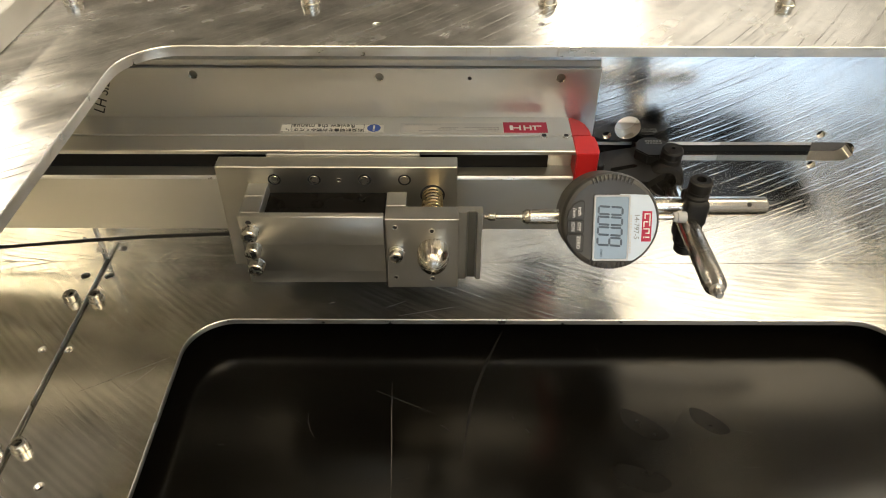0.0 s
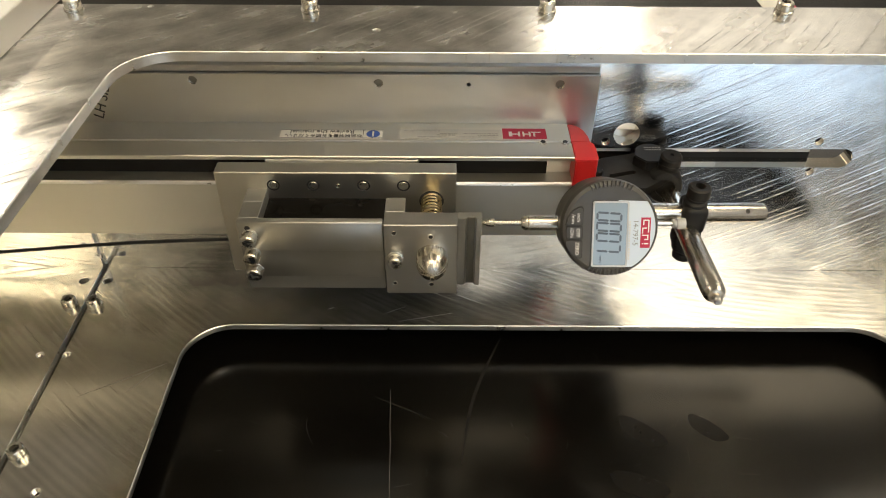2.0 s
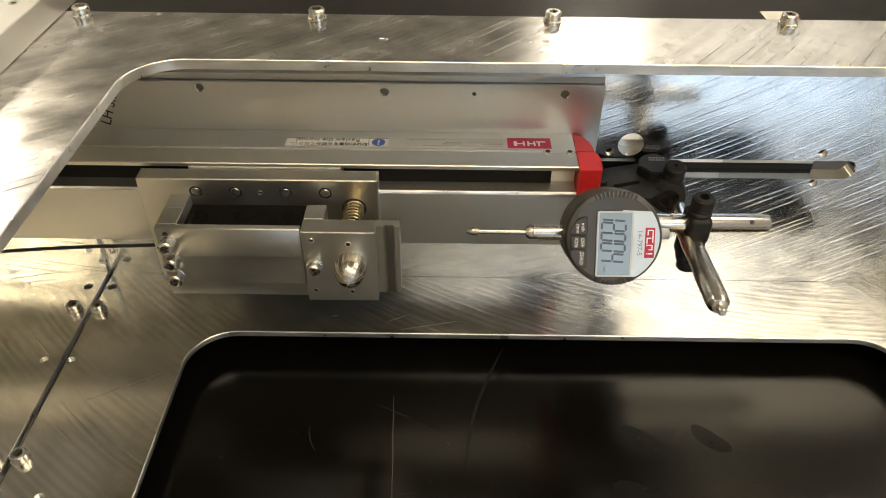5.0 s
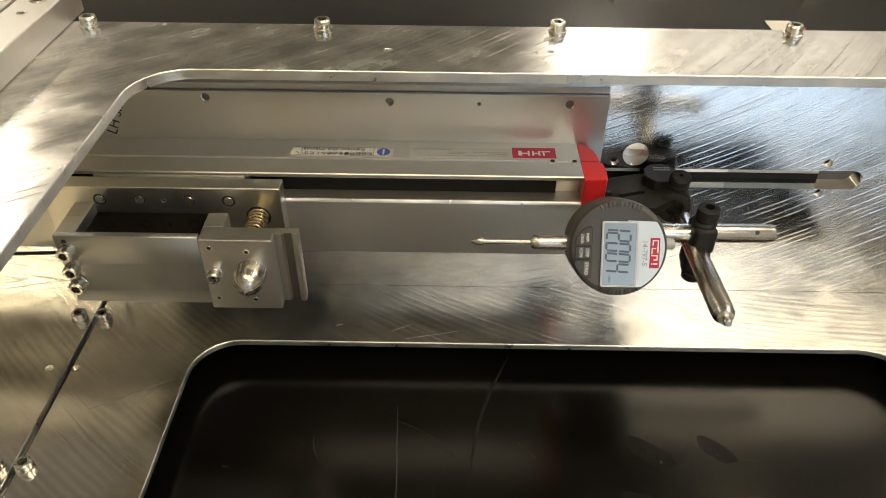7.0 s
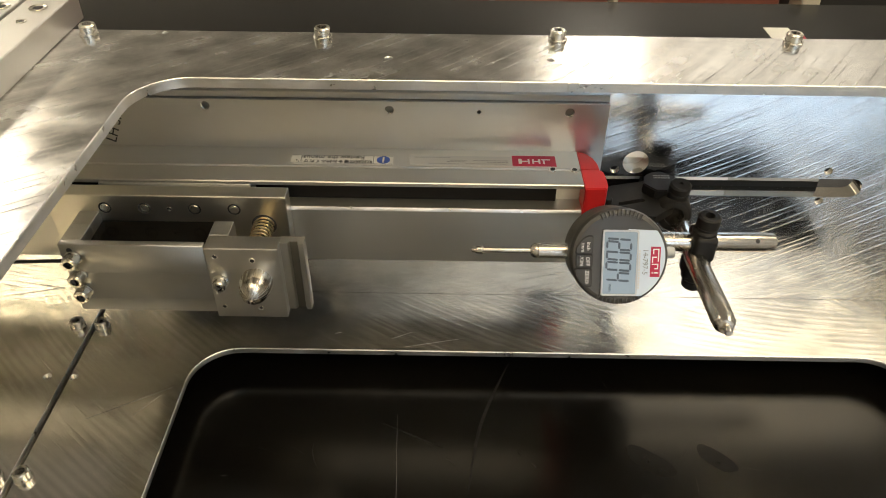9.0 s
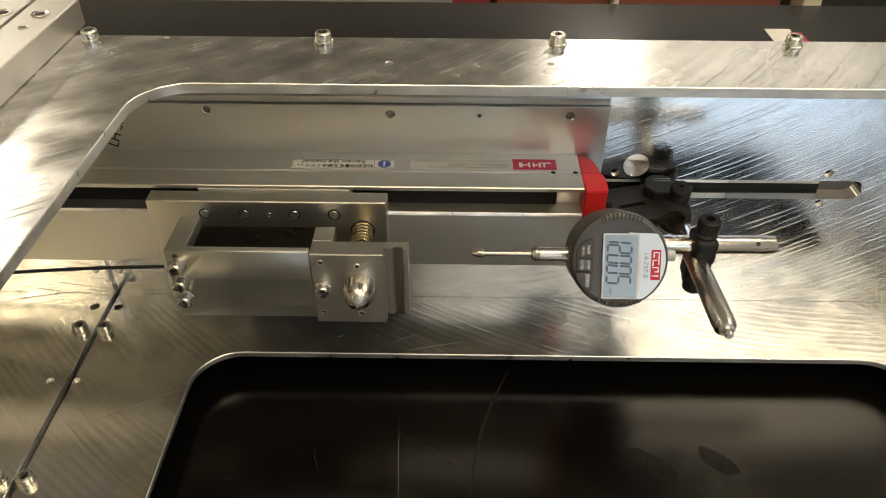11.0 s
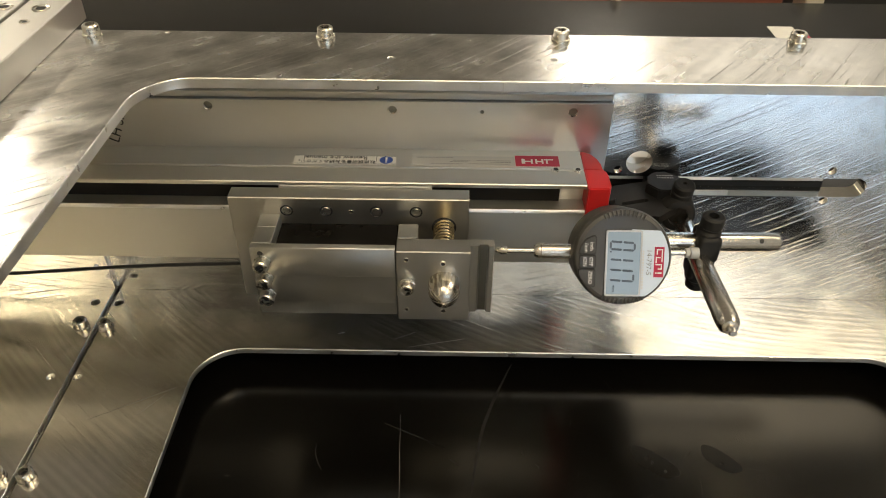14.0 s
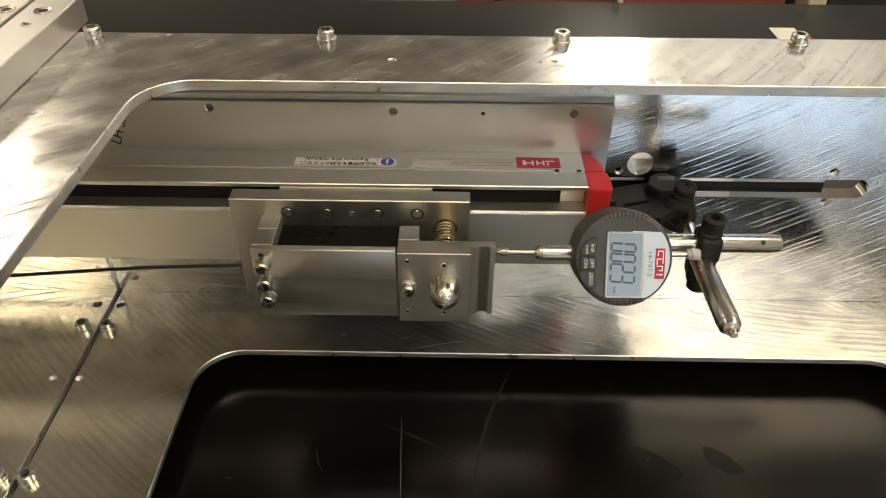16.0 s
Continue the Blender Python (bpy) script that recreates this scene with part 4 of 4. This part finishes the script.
# ---------------------------------------------------------------- indicator stand
def stand():
    s = thing("indicator_stand", "black jointed indicator stand with polished steel rods", "indicator stand")
    # cross rod behind the dial
    m, n = frame_of((0.112, -0.0830, 0.1175), (0.2130, -0.0830, 0.1185))
    part("cross_rod", lathe([(0, 0), (0.0058, 0), (0.0058, n - 0.0050), (0.0054, n - 0.0044), (0.0054, n - 0.0014), (0.0046, n), (0, n)], m, 36), CHROME, s, "polished steel cross rod")
    # flat dark disc on the rod paints its shaded cross hole
    part("rod_hole", lathe([(0, 0.0001), (0.0013, 0.0001), (0.0015, -0.0006)], frame_of((0.2010, -0.0872, 0.1223), (0.2010, -0.1402, 0.1713))[0], 18), HOLE_SHADE, s)
    # long rod that points out of the frame
    a, b = Vector((0.1725, -0.0300, 0.0960)), Vector((0.1598, -0.1690, 0.1266))
    way = (b - a).normalized()
    m, n = frame_of(a, b)
    part("long_rod", lathe([(0, 0), (0.0060, 0), (0.0060, n - 0.0150), (0.0058, n - 0.0146), (0.0058, n - 0.0100), (0.0040, n - 0.0060), (0.0022, n - 0.0056), (0.0022, n - 0.0010), (0.0016, n), (0, n)], m, 36), CHROME, s, "polished steel rod with a stepped tip")
    q = b - way * 0.0230
    # same painted shade for the hole near the tip
    part("rod_hole", lathe([(0, 0.00615), (0.0013, 0.00615), (0.0014, 0.0054)], frame_of(q, q + Vector((0.45, -0.45, 0.75)))[0], 18), HOLE_SHADE, s)
    # swivel clamp joining the rods
    cx, cy = 0.1700, -0.0835
    body = rod((cx, cy, 0.0905), (cx, cy, 0.1290), 0.0072, 32, 0.0015)
    box(cx - 0.0070, cx + 0.0070, cy - 0.0090, cy + 0.0090, 0.1085, 0.1262, 0.0030, body, 3)
    box(cx - 0.0075, cx + 0.0075, cy - 0.0060, cy + 0.0090, 0.0925, 0.1080, 0.0030, body, 3)
    cl = part("clamp", body, BLACK_STEEL, s, "black swivel clamp")
    for z0, z1, r in ((0.1302, 0.1380, 0.0066), (0.0845, 0.0905, 0.0062)):
        bm = bmesh.new()
        segs = 48
        top = z1 > 0.12
        prof = [(r - 0.0008, z0), (r, z0 + 0.0008), (r, z1 - 0.0010), (r - 0.0012, z1), (0.0030, z1), (0.0028, z1 - 0.004), (0, z1 - 0.004)] if top else [(0, z0), (r - 0.001, z0), (r, z0 + 0.001), (r, z1 - 0.001), (r - 0.001, z1), (0, z1)]
        lathe(prof, Matrix.Translation((cx + 0.0005, cy - 0.0005, 0)), segs, bm)
        part("clamp_knob", bm, BLACK_STEEL, cl)
    part("clamp_neck", rod((cx, cy, 0.1280), (cx, cy, 0.1305), 0.0060), BLACK_STEEL, cl)
    # rear clamp on the long rod
    c0, c1 = Vector((0.1705, -0.0030, 0.0960)), Vector((0.1676, -0.0365, 0.1025))
    m, n = frame_of(c0, c1)
    body = lathe([(0, 0), (0.0118, 0), (0.0128, 0.0020), (0.0128, n - 0.0150), (0.0124, n - 0.0100), (0.0116, n - 0.0030), (0.0102, n - 0.0006), (0.0086, n), (0.0064, n), (0.0062, n - 0.004), (0, n - 0.004)], m, 48)
    rod((0.1700, -0.0250, 0.1030), (0.1702, -0.0265, 0.1170), 0.0070, 32, 0.0010, body)
    cl = part("clamp", body, BLACK_STEEL, s, "black rear clamp")
    m, _ = frame_of((0.1702, -0.0265, 0.1166), (0.1704, -0.0300, 0.1400))
    part("clamp_knob", lathe([(0, 0), (0.0062, 0), (0.0070, 0.0010), (0.0070, 0.0050), (0.0058, 0.0062), (0.0015, 0.0062), (0.0013, 0.0048), (0, 0.0048)], m, 40), BLACK_STEEL, cl)
    # flat slotted arm under the clamp, reaching past the actuator's end
    arm = Matrix(((1, 0, 0, 0), (0, 1, 0, 0), (0, 0, 1, 0.1020), (0, 0, 0, 1)))
    outline = [(0.1200, -0.0330), (0.1200, -0.0150), (0.1300, -0.0085), (0.1560, -0.0015), (0.1700, -0.0030), (0.1700, -0.0300), (0.1530, -0.0440), (0.1360, -0.0420)]
    hole = [(0.1312, -0.0312), (0.1318, -0.0284), (0.1480, -0.0235), (0.1500, -0.0250), (0.1486, -0.0272), (0.1336, -0.0318)]
    ar = part("arm", sheet(outline, [hole], 0.0060, arm), BLACK_STEEL, s, "flat black slotted arm")
    head = part("arm_head", bevelled(sheet([(0.1490, -0.0160), (0.1530, -0.0040), (0.1580, -0.0006), (0.1650, -0.0006), (0.1765, -0.0100), (0.1800, -0.0190), (0.1740, -0.0240), (0.1560, -0.0240)], [], 0.0110, Matrix.Translation((0, 0, 0.1040))), 0.0008), BLACK_STEEL, s)
    rng = random.Random(5)
    for y in (-0.0062, -0.0088):
        x = 0.1575
        while x < 0.1680:
            w = rng.uniform(0.0006, 0.0016)
            part("print_bar", box(x, x + w, y - 0.0006, y + 0.0006, 0.1150, 0.11512, 0), GREY_INK, head)
            x += w + 0.0005
    part("arm_foot", box(0.1530, 0.1720, -0.0030, 0.0090, 0.0975, 0.1085, 0.001), BLACK_STEEL, s)
    part("arm_bolt", rod((0.1240, -0.0290, 0.1080), (0.1240, -0.0290, 0.1120), 0.0030), BLACK_STEEL, s)
    return s


stand()


# ---------------------------------------------------------------- loose things
def tube(pts, r, name, material, parent):
    """A round flexible lead through the points."""
    bm = bmesh.new()
    P = [Vector(p) for p in pts]
    rows = []
    for i, p in enumerate(P):
        d = (P[min(i + 1, len(P) - 1)] - P[max(i - 1, 0)]).normalized()
        s = d.cross(Vector((0, 0, 1))).normalized()
        u = s.cross(d)
        rows.append([bm.verts.new(p + r * (math.cos(q) * s + math.sin(q) * u)) for q in [2 * math.pi * j / 10 for j in range(10)]])
    for a, b in zip(rows, rows[1:]):
        for j in range(10):
            bm.faces.new((a[j], a[(j + 1) % 10], b[(j + 1) % 10], b[j]))
    return part(name, bm, material, parent)


def lead():
    pts = []
    for k in range(60):
        v = 2.4 * k / 59
        pts.append((-0.1145 - 0.179 * v, -0.0620 + 0.0320 * min(v, 1.5), 0.0790 - 0.038 * v + 0.006 * max(0.0, v - 1) + 0.0012 * math.sin(4 * v)))
    return tube(pts, 0.0013, "lead", CABLE, CARRIAGE)


lead()


def tag_card():
    t = thing("paper_tag", "white paper tag with a red corner on the bench", "tag")
    part("card", box(0.467, 0.503, 0.526, 0.610, BENCH + 0.0002, BENCH + 0.0012, 0.0002), LABEL_WHITE, t)
    part("corner", box(0.4990, 0.5145, 0.525, 0.597, BENCH + 0.0012, BENCH + 0.0018, 0.0002), RED_INK, t)


tag_card()


def behind_bench():
    for label, x0, x1, mat in (("red storage crate behind the bench", 0.02, 0.083, RED_DULL), ("red-brown wooden cabinet behind the bench", 0.092, 0.280, WOOD_RED),
                               ("red-brown wooden cabinet behind the bench", 0.296, 0.564, WOOD_RED), ("dark laminate cabinet behind the bench", 0.632, 1.70, DARK)):
        cab = thing("crate" if "crate" in label else "cabinet", label, "crate" if "crate" in label else "cabinet")
        part("body", box(x0, x1, 0.80, 1.15, -0.9, -0.012, 0.003), mat, cab)
        part("top", box(x0 - 0.002, x1 + 0.002, 0.797, 1.152, -0.0118, 0.0, 0.002), mat, cab)
    for x0, x1 in ((0.2835, 0.2925), (0.592, 0.622)):
        post = thing("post", "cream painted post behind the bench", "post")
        part("shaft", box(x0, x1, 0.78, 0.83, -0.9, 0.02, 0.002), CREAM, post)


behind_bench()


# ---------------------------------------------------------------- what moves
def motions():
    run = [(0.0, 0.0), (3.25, 0.0), (3.5, -0.0072), (4.0, -0.0223), (6.5, -0.0982), (7.0, -0.1130), (7.5, -0.1270), (7.62, -0.1296), (8.25, -0.1296),
           (8.5, -0.1244), (9.0, -0.1093), (11.5, -0.0335), (12.0, -0.0186), (12.5, -0.0041), (12.66, 0.0), (16.0, 0.0)]
    walk(CARRIAGE, [(t, pose(x, 0, 0)) for t, x in run])
    walk(SPINDLE, [(t, pose(x, 0, 0)) for t, x in ((0.0, 0.0), (3.25, 0.0), (3.5, -0.0072), (3.66, -0.0120), (7.6, -0.0120), (12.0, -0.0120), (12.24, -0.0120), (12.5, -0.0041), (12.66, 0.0), (16.0, 0.0))])
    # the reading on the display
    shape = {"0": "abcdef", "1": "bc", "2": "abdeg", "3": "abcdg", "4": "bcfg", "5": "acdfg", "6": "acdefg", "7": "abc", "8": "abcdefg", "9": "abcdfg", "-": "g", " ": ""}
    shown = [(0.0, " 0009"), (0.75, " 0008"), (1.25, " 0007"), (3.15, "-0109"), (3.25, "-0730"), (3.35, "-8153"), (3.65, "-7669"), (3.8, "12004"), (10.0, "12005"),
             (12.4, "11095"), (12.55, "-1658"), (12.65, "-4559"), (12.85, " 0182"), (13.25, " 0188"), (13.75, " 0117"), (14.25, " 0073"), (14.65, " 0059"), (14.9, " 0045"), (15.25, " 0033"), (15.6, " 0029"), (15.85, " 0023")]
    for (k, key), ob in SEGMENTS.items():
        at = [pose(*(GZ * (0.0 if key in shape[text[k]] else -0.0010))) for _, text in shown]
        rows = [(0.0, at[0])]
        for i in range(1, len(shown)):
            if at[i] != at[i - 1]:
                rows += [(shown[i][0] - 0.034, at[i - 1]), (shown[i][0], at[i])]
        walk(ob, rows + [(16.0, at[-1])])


motions()
